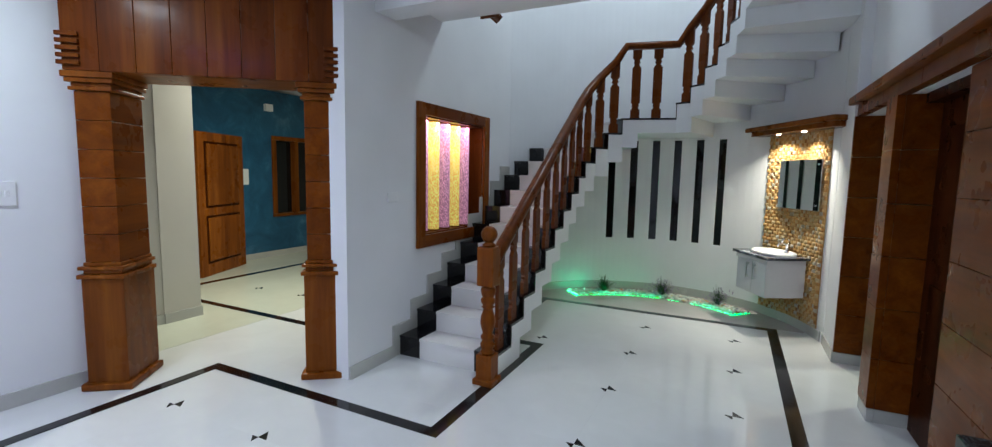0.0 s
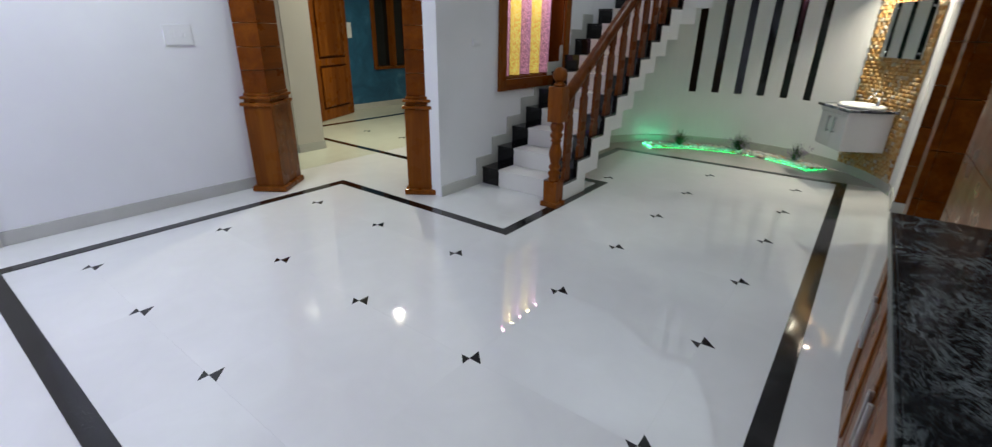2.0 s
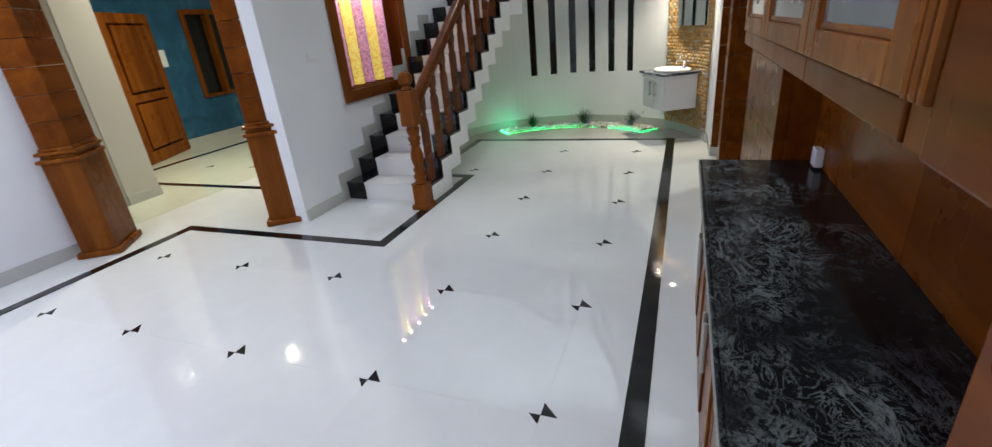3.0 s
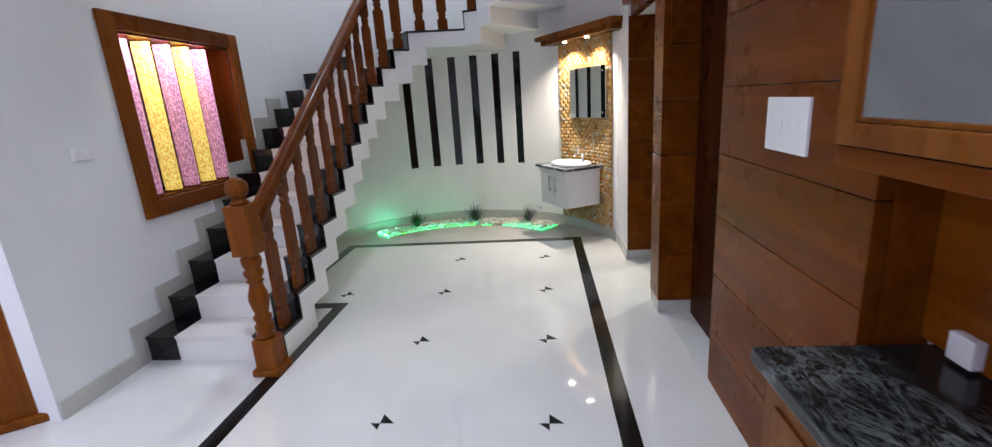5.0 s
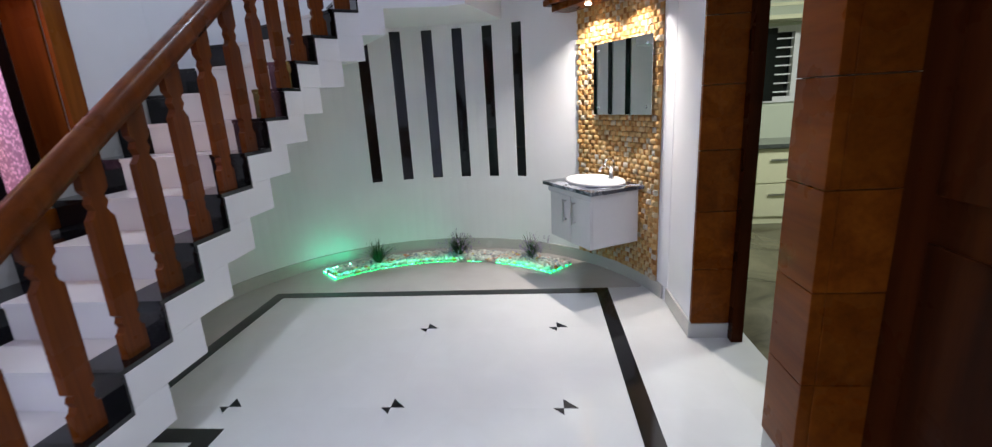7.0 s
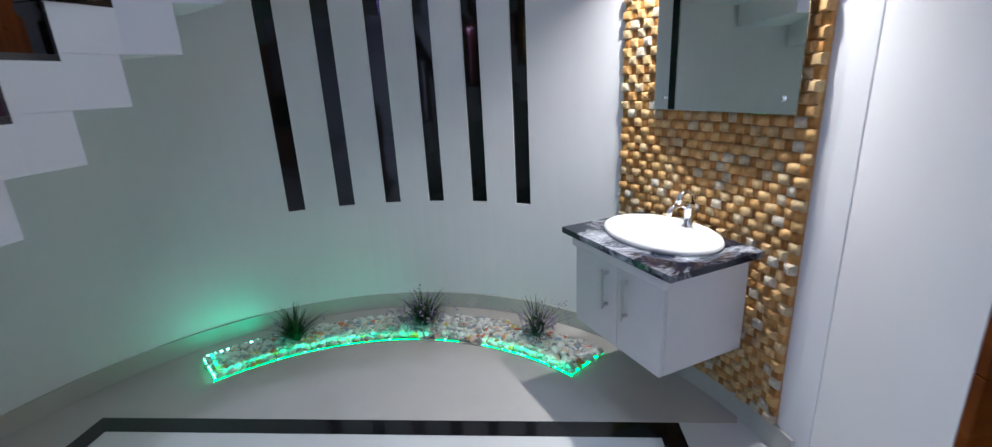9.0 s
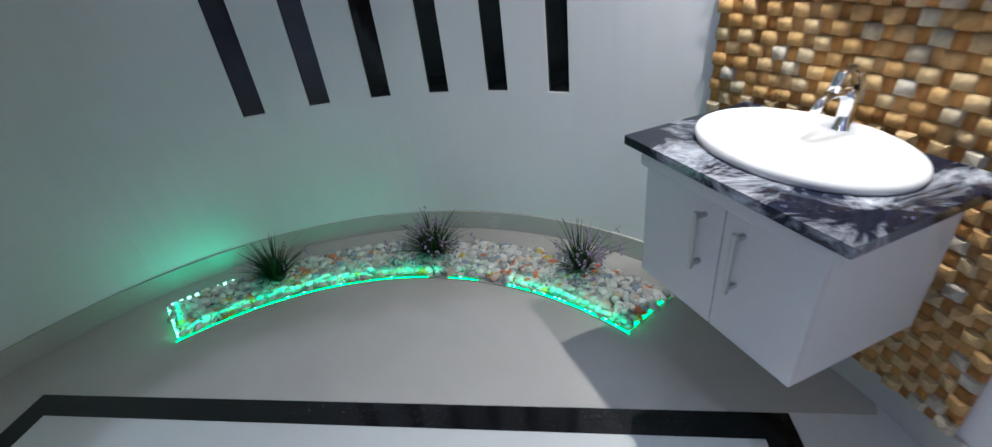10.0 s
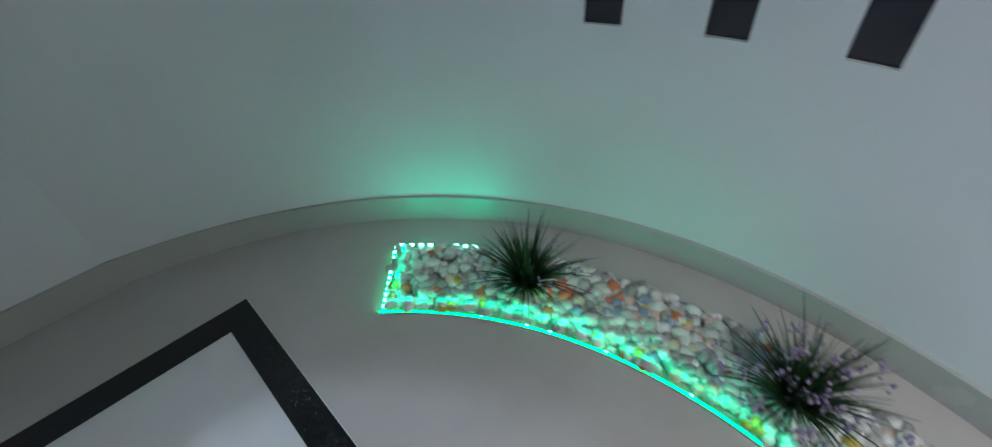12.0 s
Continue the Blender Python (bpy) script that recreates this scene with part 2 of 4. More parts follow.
def arc(a, r=R):
    return (CX + r * math.cos(radians(a)), CY + r * math.sin(radians(a)))


# Floors.
structure(obj("ground", box(-9.5, 6.5, -5.5, 9.5, -0.4, -0.012), SKIRT), "concrete base under the tiled floor", "floor")
floor = structure(obj("floor", box(-3.95, 2.6, -4.5, 7.0, -0.012, -0.002), FLOOR), "glossy ivory tiled floor with black inlays", "floor")
hall_floor = structure(obj("hall_floor", box(-9.0, -3.951, -4.5, 9.0, -0.012, 0.0), CREAM_TILE), "cream tiled floor of the hall", "floor")
structure(obj("hall_floor", box(-3.95, -2.3, 7.001, 9.0, -0.012, 0.0), CREAM_TILE), "cream tiled floor of the hall", "floor")

# Walls.
def wall(name, bm, mat=WALL, label="smooth white painted wall"):
    return structure(obj(name, bm, mat), label, "wall")


wall("wall_west", box(WEST - 0.2, WEST, -4.4, 1.57, 0, CEILING))
wall("wall_south", box(-4.0, 2.4, -4.6, -4.4, 0, CEILING))
# The stair wall with the opening of the niche for the light tubes.
NDY, NDZ = 0.02, 0.02
NY0, NY1, NZ0, NZ1 = 3.32 + NDY, 4.42 + NDY, 0.96 + NDZ, 2.02 + NDZ
wall("wall_stair", box(STAIR_WALL - 0.24, STAIR_WALL, 2.40, NY0, 0, TOP))
wall("wall_stair", box(STAIR_WALL - 0.24, STAIR_WALL, NY1, 5.14, 0, TOP))
wall("wall_stair", box(STAIR_WALL - 0.24, STAIR_WALL, NY0, NY1, 0, NZ0))
wall("wall_stair", box(STAIR_WALL - 0.24, STAIR_WALL, NY0, NY1, NZ1, TOP))
wall("wall_stair", box(STAIR_WALL - 0.30, STAIR_WALL - 0.24, NY0 - 0.1, NY1 + 0.1, NZ0 - 0.1, NZ1 + 0.1))

# The round bay, with six upright slots.
slot_mid = [113.95, 104.2, 94.7, 85.5, 76.2, 66.85]
half = math.degrees(0.047 / R)
angles = [169.0]
for a in slot_mid:
    angles += [a + half, a - half]
angles.append(11.0)


def curved(a0, a1, z0, z1, r0=R, r1=R + 0.2, step=3.0, bm=None):
    bm = bm or bmesh.new()
    n = max(1, round(abs(a1 - a0) / step))
    an = [a0 + (a1 - a0) * i / n for i in range(n + 1)]
    add_prism(bm, [arc(a, r0) for a in an] + [arc(a, r1) for a in reversed(an)], z0, z1)
    return bm


SLOT_Z0, SLOT_Z1 = 0.703, 2.015
bay = curved(169, 11, 0, SLOT_Z0)
curved(169, 11, SLOT_Z1, TOP, bm=bay)
for i in range(0, len(angles), 2):
    curved(angles[i], angles[i + 1], SLOT_Z0, SLOT_Z1, bm=bay)
wall("wall_bay", bay, WALL, "curved white wall of the bay with six upright slots")
wall("wall_bay_back", curved(169, 12, 0, TOP, R + 0.32, R + 0.4), VOID, "dark outer skin behind the wall slots")
for a in slot_mid:
    w = structure(obj("window_slot", curved(a + half, a - half, SLOT_Z0, SLOT_Z1, R + 0.014, R + 0.020), VOID), "narrow upright slot of dark glass in the white wall", "window")

# The east wall: white pier, kitchen opening, clad pillar, dark door, clad panel.
wall("wall_east", box(EAST - 0.018, EAST + 0.22, 4.67, 5.16, 0, TOP))
wall("wall_east", box(EAST + 0.06, EAST + 0.28, -4.4, 5.19, 2.212, TOP))
wall("wall_east", box(EAST + 0.24, EAST + 0.5, -4.4, 2.70, 0, 2.212))

# Ceilings.
structure(obj("ceiling", box(-4.0, EAST + 0.3, -4.6, SLAB_EDGE, CEILING, CEILING + 0.18), CEIL), "white painted ceiling slab", "ceiling")
structure(obj("ceiling_upper", box(-2.5, 2.6, -1.0, 7.0, TOP, TOP + 0.1), CEIL), "white ceiling over the stairwell", "ceiling")
wall("wall_upper", box(-2.5, 2.6, 0.8, 1.0, CEILING + 0.18, TOP))

structure(obj("ceiling_beam", box(-2.16, EAST + 0.06, 2.72, 2.95, 2.72, CEILING - 0.001), CEIL), "white painted ceiling beam", "beam")
br = thing("wood_bracket", pose(-1.70, SLAB_EDGE, 2.93), "small dark wooden bracket at the edge of the upper floor", "bracket")
part("arm", sweep([(0.0, 0.001, 0.02), (0.02, 0.05, 0.0), (0.07, 0.10, -0.05)], [(-0.05, -0.02), (0.05, -0.02), (0.05, 0.02), (-0.05, 0.02)]), RED_WOOD, br)
part("plate", box(-0.07, 0.07, 0.001, 0.02, -0.05, 0.10, 0.004), RED_WOOD, br)

# The hall behind the portal.
structure(obj("ceiling_hall", box(-9.0, -2.3, -0.5, 9.0, CEILING + 0.02, CEILING + 0.12), CEIL), "white hall ceiling", "ceiling")
wall("wall_hall", box(-4.86, -4.665, -0.5, 2.50, 0, CEILING), CREAM, "cream painted hall wall")
wall("wall_hall", box(-4.86, -4.65, 2.50, 2.862, 0, CEILING), CREAM, "cream painted hall pier")
wall("wall_hall", box(-7.0, -6.10, 3.50, 3.62, 0, CEILING), CREAM, "cream painted hall wall")
wall("wall_hall_north", box(-7.2, -2.3, 8.6, 8.8, 0, CEILING), CREAM, "cream painted hall wall")
wall("wall_hall_south", box(-4.66, -3.7, -0.5, -0.3, 0, CEILING), CREAM, "cream painted hall wall")
wall("wall_far", box(-9.0, -8.8, -0.5, 8.8, 0, CEILING), CREAM, "cream painted far wall")

# Bay floor outside the border, coloured darker and warmer than the main floor.
APRON = tile("darker_bay_floor", (0.50, 0.48, 0.45), 0.06, 0.04)
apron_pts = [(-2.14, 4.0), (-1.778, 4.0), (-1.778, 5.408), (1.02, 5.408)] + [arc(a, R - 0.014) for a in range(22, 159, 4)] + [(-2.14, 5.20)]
structure(obj("floor_bay", prism(apron_pts, -0.002, 0.002), APRON), "darker beige-grey floor round the edge of the bay", "floor")

# ---- floor inlays ----


def strip(name, pts, z=0.003):
    return part(name, prism(pts, -0.002, z), BLACK, floor, "black granite border strip")


# Outer corners of the border, walked round; each strip is a mitred piece.
RING = [(-3.28, -0.48), (-3.28, 2.145), (-1.255, 2.145), (-1.255, 3.735), (-1.775, 3.735), (-1.775, 5.405), (0.785, 5.405), (0.785, -0.48)]
INNER = [(-3.195, -0.39), (-3.195, 2.06), (-1.165, 2.06), (-1.165, 3.825), (-1.685, 3.825), (-1.685, 5.32), (0.695, 5.32), (0.695, -0.39)]
for i in range(len(RING)):
    j = (i + 1) % len(RING)
    strip("border_strip", [RING[i], RING[j], INNER[j], INNER[i]])
strip("border_strip", [(-6.05, 3.2255), (-5.95, 3.2255), (-5.95, 8.0), (-6.05, 8.0)])
strip("border_strip", [(-7.0, 3.145), (-2.45, 3.145), (-2.45, 3.225), (-7.0, 3.225)])

BX, BY, DX, DY = 0.385, -0.022, 0.818, 0.802


BOW_SMALL = [(0.0, 0.0), (-0.048, 0.0), (0.0, -0.048)]
BOW_LARGE = [(0.0, 0.0), (0.068, 0.0), (0.0, 0.068)]


def bow_mesh():
    """Two triangles that touch at a point, the second the larger."""
    bm = bmesh.new()
    add_prism(bm, BOW_SMALL, -0.002, 0.002)
    add_prism(bm, BOW_LARGE, -0.002, 0.002)
    return bm


first = part("bow_inlay", bow_mesh(), BLACK, floor, "black bow-shaped granite inlay")
first.location = (BX, BY + 2 * DY, 0)
for i in range(5):
    for j in range(-1, 8):
        x, y = BX - i * DX, BY + j * DY
        inside = (i == 2 and j == 5) or (x > -1.1 and -0.5 < y < 5.3) or (-3.1 < x and -0.5 < y < 1.9)
        if inside and (i, j) != (0, 2):
            b = first.copy()
            b.location = (x, y, 0)
            scene.collection.objects.link(b)

for x, y in ((-5.16, 3.92), (-4.41, 3.94)):
    b = first.copy()
    b.location = (x, y, 0)
    scene.collection.objects.link(b)

# ---- the stair ----
RISE = 0.17
INNER_E = [(-1.23, 3.005 + 0.246 * k) for k in range(8)] + [(-1.228, 4.97), (-1.21, 5.15), (-1.15, 5.33), (-1.04, 5.45), (-0.90, 5.53), (-0.33, 5.66), (-0.19, 5.62), (-0.05, 5.51), (0.07, 5.37), (0.17, 5.20), (0.25, 5.01), (0.31, 4.80), (0.35, 4.58)]
OUTER_E = [(-2.157, 3.005 + 0.246 * k) for k in range(8)] + [(-2.157, 4.99), (-2.15, 5.25), arc(156, R - 0.003), arc(141, R - 0.003), arc(122, R - 0.003), arc(78, R - 0.003), arc(63, R - 0.003), arc(49, R - 0.003), arc(36, R - 0.003), arc(23, R - 0.003), (1.155, 5.0), (1.155, 4.7), (1.155, 4.42)]
NSTEP = len(INNER_E) - 1


def along(a, b, d):
    """The point d metres from a towards b."""
    a, b = Vector(a), Vector(b)
    return tuple(a + (b - a).normalized() * d)


def between(a, b, f):
    return (a[0] + (b[0] - a[0]) * f, a[1] + (b[1] - a[1]) * f)


def outer_arc(p, q):
    """Points along the wall between two outer ends."""
    out = []
    if q[1] > 5.14 or p[1] > 5.14:
        a0, a1 = (math.degrees(math.atan2(v[1] - CY, v[0] - CX)) for v in (p, q))
        for i in range(1, 5):
            a = a0 + (a1 - a0) * i / 5
            pt = arc(a, R - 0.003)
            out.append((min(max(pt[0], -2.157), 1.155), pt[1]))
    return out


stair = thing("staircase", pose(0, 0, 0), "white stepped staircase with black granite tread ends turning round the bay", "staircase")
SOFFIT, BACK = 0.145, 0.17
for k in range(NSTEP):
    a, b, c, d = INNER_E[k], INNER_E[k + 1], OUTER_E[k + 1], OUTER_E[k]
    z = RISE * (k + 1) - 0.02
    low = max(0.001, z - SOFFIT)
    step_bm = bmesh.new()
    if k + 2 <= NSTEP:
        b2, c2 = along(b, INNER_E[k + 2], BACK), along(c, OUTER_E[k + 2], BACK * 1.2)
        add_prism(step_bm, [a, b, b2, c2, c] + outer_arc(c, d) + [d], low, z)
        add_prism(step_bm, [b, b2, c2, c], z, z + RISE - SOFFIT - 0.001)
    else:
        add_prism(step_bm, [a, b, c, d], low, z)
    part("step_body", step_bm, WALL, stair)
for k in range(NSTEP):
    a, b, c, d = INNER_E[k], INNER_E[k + 1], OUTER_E[k + 1], OUTER_E[k]
    z = RISE * (k + 1)
    n = Vector((d[0] - a[0], d[1] - a[1], 0)).normalized()
    fwd = Vector((-n.y, n.x, 0)) if n.x > 0 else Vector((n.y, -n.x, 0))
    go = Vector((b[0] - a[0], b[1] - a[1], 0)) + Vector((c[0] - d[0], c[1] - d[1], 0))
    if fwd.dot(go) < 0:
        fwd = -fwd
    nose = -fwd * 0.018
    la, ld = Vector((*a, 0)), Vector((*d, 0))
    width = (ld - la).length
    cuts = [0.0, 0.20 / width, 1 - 0.21 / width, 1.0]
    for i, mat in ((0, BLACK), (1, STEP), (2, BLACK)):
        f0, f1 = cuts[i], cuts[i + 1]
        p0, p1 = la.lerp(ld, f0), la.lerp(ld, f1)
        g = 0.001 if mat is STEP else 0.0
        q0, q1 = between(b, c, f0), between(b, c, f1)
        far = outer_arc(c, d) if i == 2 else []
        pts = [tuple((p0 + nose)[:2]), q0, *( [q1] if i < 2 else [c] + far), tuple((p1 + nose)[:2])]
        part("tread" if mat is STEP else "tread_end", prism(pts, z - 0.02, z), mat, stair, "" if mat is STEP else "black granite tread end")
        r0, r1 = p0 - fwd * 0.010, p1 - fwd * 0.010
        part("riser" if mat is STEP else "riser_end", prism([tuple(r0[:2]), tuple((p0 + fwd * 0.002)[:2]), tuple((p1 + fwd * 0.002)[:2]), tuple(r1[:2])], z - RISE + 0.0005, z - 0.0205), mat, stair, "" if mat is STEP else "black granite riser end")

# Zigzag skirting on the wall beside the flight.
zig = bmesh.new()
for k in range(9):
    y0 = 3.005 + 0.246 * k
    add_box(zig, STAIR_WALL, STAIR_WALL + 0.012, y0 - 0.10, y0 + 0.15, 0.001 if k == 0 else RISE * k, RISE * (k + 1) + 0.10)
structure(obj("skirting_stair", zig, SKIRT), "grey tiled zigzag skirting beside the stair", "skirting")

# Balustrade: newel, flat shaped balusters, moulded handrail.
rail = thing("stair_railing", pose(0, 0, 0), "polished red-brown wooden stair railing with flat cut-out balusters", "railing")
RAIL_H = 0.86


def baluster_mesh(h_left, h_right):
    """A flat splat 0.105 wide with scalloped necks; its top is cut to the rail's slope."""
    w = 0.052
    h = min(h_left, h_right)
    side = [(w, 0.0), (w, 0.10), (w * 0.80, 0.105), (w * 0.62, 0.125), (w * 0.80, 0.145), (w * 0.62, 0.165), (w * 0.95, 0.18), (w * 0.95, h - 0.20), (w * 0.70, h - 0.185), (w * 0.45, h - 0.165), (w * 0.72, h - 0.14), (w * 0.50, h - 0.115), (w * 0.95, h - 0.09)]
    right = side + [(w * 0.95, h_right)]
    left = [(-x, z) for x, z in side] + [(-w * 0.95, h_left)]
    bm = bmesh.new()
    outline = right + left[::-1]
    f = [bm.verts.new((x, -0.016, z)) for x, z in outline]
    b = [bm.verts.new((x, 0.016, z)) for x, z in outline]
    bm.faces.new(f)
    bm.faces.new(b[::-1])
    for i in range(len(outline)):
        j = (i + 1) % len(outline)
        bm.faces.new((f[j], f[i], b[i], b[j]))
    return bm


inset = 0.055
rail_path = []
for k in range(NSTEP):
    a, b = INNER_E[k], INNER_E[k + 1]
    d = Vector((b[0] - a[0], b[1] - a[1], 0))
    n = (Vector((*OUTER_E[k], 0)) + Vector((*OUTER_E[k + 1], 0)) - Vector((*a, 0)) - Vector((*b, 0))).normalized()
    z = RISE * (k + 1)
    heading = math.degrees(math.atan2(d.y, d.x))
    spots = (0.5,) if k != 12 else (0.22, 0.62)
    for f in spots:
        p = Vector((*a, 0)) + d * f + n * inset
        slope = RISE / max(d.length, 0.15) if k != 12 else 0.02
        slope = min(slope, 0.95)
        h = RAIL_H - 0.085 if k == 12 else RAIL_H - RISE * 0.5 + 0.05 - 0.05
        ob = part("baluster", baluster_mesh(h - 0.05 * slope, h + 0.05 * slope), RED_WOOD, rail)
        ob.matrix_basis = pose(p.x, p.y, z, 0, 0, heading)
    mid = Vector((*a, 0)) + d * 0.5 + n * inset
    if k == 12:
        for f in (0.02, 0.5, 0.98):
            q = Vector((*a, 0)) + d * f + n * inset
            rail_path.append((q.x, q.y, z + RAIL_H - 0.04))
    else:
        rail_path.append((mid.x, mid.y, z + RAIL_H - RISE * 0.5 + 0.03))
rail_path.insert(0, (-1.275, 2.94, rail_path[0][2] - 0.125))
SECT = [(-0.045, -0.035), (0.045, -0.035), (0.050, -0.010), (0.047, 0.015), (0.030, 0.038), (0.0, 0.046), (-0.030, 0.038), (-0.047, 0.015), (-0.050, -0.010)]
part("handrail", sweep(rail_path, SECT), RED_WOOD, rail, "polished rounded handrail", True)

newel = thing("newel_post", pose(-1.25, 2.865, 0) @ Matrix.Diagonal((1, 1, 1.02, 1)), "honey-brown turned wooden newel post with a ball top", "post")
b = box(-0.062, 0.062, -0.062, 0.062, 0.04, 0.22, 0.006)
part("plinth", b, TEAK, newel)
part("foot", box(-0.082, 0.082, -0.082, 0.082, 0, 0.045, 0.012), TEAK, newel)
turned = [(0.050, 0.22), (0.052, 0.24), (0.040, 0.25), (0.052, 0.275), (0.054, 0.295), (0.038, 0.315), (0.050, 0.335), (0.052, 0.35), (0.036, 0.37), (0.048, 0.41), (0.056, 0.45), (0.052, 0.49), (0.040, 0.53), (0.036, 0.555), (0.050, 0.565), (0.036, 0.575), (0.052, 0.60), (0.054, 0.62), (0.040, 0.635), (0.050, 0.655), (0.056, 0.68), (0.054, 0.70), (0.045, 0.71), (0.045, 0.72)]
part("turned_shaft", lathe(turned, 28), TEAK, newel, smooth=True)
part("block", box(-0.064, 0.064, -0.064, 0.064, 0.72, 1.0, 0.007), TEAK, newel)
ball = [(0.045, 1.0), (0.05, 1.012), (0.034, 1.025), (0.030, 1.035)] + [(max(0.004, 0.060 * math.sin(radians(a))), 1.085 - 0.060 * math.cos(radians(a))) for a in range(25, 181, 12)]
part("ball", lathe(ball, 28), TEAK, newel, smooth=True)

# ---- light-tube niche in the stair wall ----
niche = thing("niche_frame", pose(STAIR_WALL, NDY, NDZ), "broad teak frame around a lit wall niche", "frame")
D = -0.20
part("stile", box(0.001, 0.03, 3.21, 3.32, 0.855, 2.125, 0.004), TEAK, niche)
part("stile", box(0.001, 0.03, 4.42, 4.53, 0.855, 2.125, 0.004), TEAK, niche)
part("top_rail", box(0.001, 0.029, 3.321, 4.419, 2.02, 2.125, 0.004), TEAK_H, niche)
part("sill", box(0.001, 0.029, 3.321, 4.419, 0.855, 0.96, 0.004), TEAK_H, niche)
part("lining", box(D, 0.0, 3.321, 3.335, 0.961, 2.019), TEAK, niche)
part("lining", box(D, 0.0, 4.405, 4.419, 0.961, 2.019), TEAK, niche)
part("lining", box(D, 0.0, 3.336, 4.404, 2.005, 2.019), TEAK_H, niche)
part("lining", box(D, 0.0, 3.336, 4.404, 0.961, 0.975), TEAK_H, niche)
part("backboard", box(D - 0.012, D - 0.002, 3.336, 4.404, 0.976, 2.004), VOID, niche, "dark backboard")
PINK = bubble_tube("pink_light_tube", (0.62, 0.27, 0.44), 0.80)
YELLOW = bubble_tube("yellow_light_tube", (1.0, 0.68, 0.14), 1.0)
for i in range(5):
    y = 3.425 + i * 0.186 + NDY
    yellow = i % 2
    t = thing("light_tube", pose(STAIR_WALL - 0.085, y, 0.976 + NDZ), ("lit yellow" if yellow else "lit pink-violet") + " bubbled acrylic tube standing in the niche", "lamp", "tubes in the wall niche")
    part("tube", lathe([(0.053, 0.012), (0.053, 1.01)], 28), YELLOW if yellow else PINK, t, smooth=True)
    part("base_ring", lathe([(0.057, 0), (0.057, 0.012)], 28), TEAK, t)
for i in range(5):
    area_lamp("niche_light", pose(STAIR_WALL - 0.022, 3.425 + i * 0.186 + NDY, 2.0 + NDZ, 0, -14), 0.05, 0.35, (1.0, 0.85, 0.55) if i % 2 else (1.0, 0.55, 0.9))

# ---- portal ----
PA = 36.3
portal_m = pose(-3.629, 1.406, 0, 0, 0, PA)
PL = 1.71


def column(name, u0, u1):
    col = thing(name, portal_m, "square teak-clad column on a broad plinth with moulded bands", "column", "portal columns")
    d0, d1 = -0.0, 0.40
    part("plinth", box(u0, u1, d0, d1, 0.05, 0.78, 0.006), TEAK, col)
    part("foot", box(u0 - 0.03, u1 + 0.03, d0 - 0.03, d1, 0, 0.05, 0.012), TEAK, col)
    z = 0.78
    for h, o in ((0.03, 0.018), (0.03, -0.01), (0.025, 0.012), (0.025, -0.012)):
        part("band", box(u0 - o, u1 + o, d0 - o, d1, z + 0.0005, z + h, 0.006), TEAK, col)
        z += h
    s = 0.022
    n = 6
    top = 2.03
    for i in range(n):
        z0, z1 = z + (top - z) * i / n, z + (top - z) * (i + 1) / n
        part("panel", box(u0 + s, u1 - s, d0 + s, d1, z0 + 0.001, z1 - 0.002, 0.004), TEAK_H, col)
    z = top
    for h, o in ((0.025, 0.0), (0.025, -0.012), (0.03, 0.012), (0.04, 0.025)):
        part("band", box(u0 - o, u1 + o, d0 - o, d1, z + 0.0005, z + h, 0.006), TEAK, col)
        z += h
    return col


column("portal_column", 0.035, 0.29)
column("portal_column", 1.46, PL)
lintel = thing("portal_lintel", portal_m, "deep teak-boarded lintel over the portal", "lintel")
part("core", box(0.02, PL + 0.02, 0.02, 0.42, 2.152, CEILING), TEAK, lintel)
for i in range(8):
    u0, u1 = 0.02 + i * (PL + 0.01) / 8, 0.02 + (i + 1) * (PL + 0.01) / 8
    part("board", box(u0 + 0.001, u1 - 0.002, -0.01, 0.019, 2.154, CEILING - 0.002, 0.003), RED_WOOD, lintel)
for u in (0.02, PL - 0.06):
    for i in range(5):
        part("moulding", box(u - 0.02, u + 0.11, -0.035, -0.011, 2.185 + i * 0.045, 2.213 + i * 0.045, 0.006), RED_WOOD, lintel)
wall("wall_portal", box(-0.02, 0.19, 0.22, 0.39, 0, CEILING, m=portal_m @ pose(-0.16, 0, 0)))

# ---- east side: cladding, doors, counter ----
lint = 2.06


def clad(name, label, boards):
    t = thing(name, pose(0, 0, 0), label, "cladding")
    for x0, x1, y0, y1, z0, z1, n in boards:
        if n == 0:
            cuts = 4
            for i in range(cuts):
                a, b = y0 + (y1 - y0) * i / cuts, y0 + (y1 - y0) * (i + 1) / cuts
                part("panel", box(x0, x1, a + 0.001, b - 0.001, z0, z1, 0.003), TEAK_H, t)
        for i in range(n):
            a, b = z0 + (z1 - z0) * i / n, z0 + (z1 - z0) * (i + 1) / n
            part("panel", box(x0, x1, y0, y1, a + 0.001, b - 0.002, 0.003), TEAK_H, t)
    return t


wall("wall_east_pillar", box(EAST + 0.03, EAST + 0.22, 3.56, 3.735, 0, 2.058))
clad("pillar_cladding", "teak board cladding round a pillar between two doorways", [(EAST - 0.015, EAST + 0.028, 3.535, 3.76, 0.09, lint, 6), (EAST + 0.029, EAST + 0.22, 3.535, 3.558, 0.09, lint, 6), (EAST + 0.029, EAST + 0.22, 3.737, 3.76, 0.09, lint, 6)])
clad("pier_cladding", "teak board cladding on the pier beside the kitchen doorway", [(EAST - 0.018, EAST + 0.19, 4.640, 4.668, 0.09, lint, 6)])
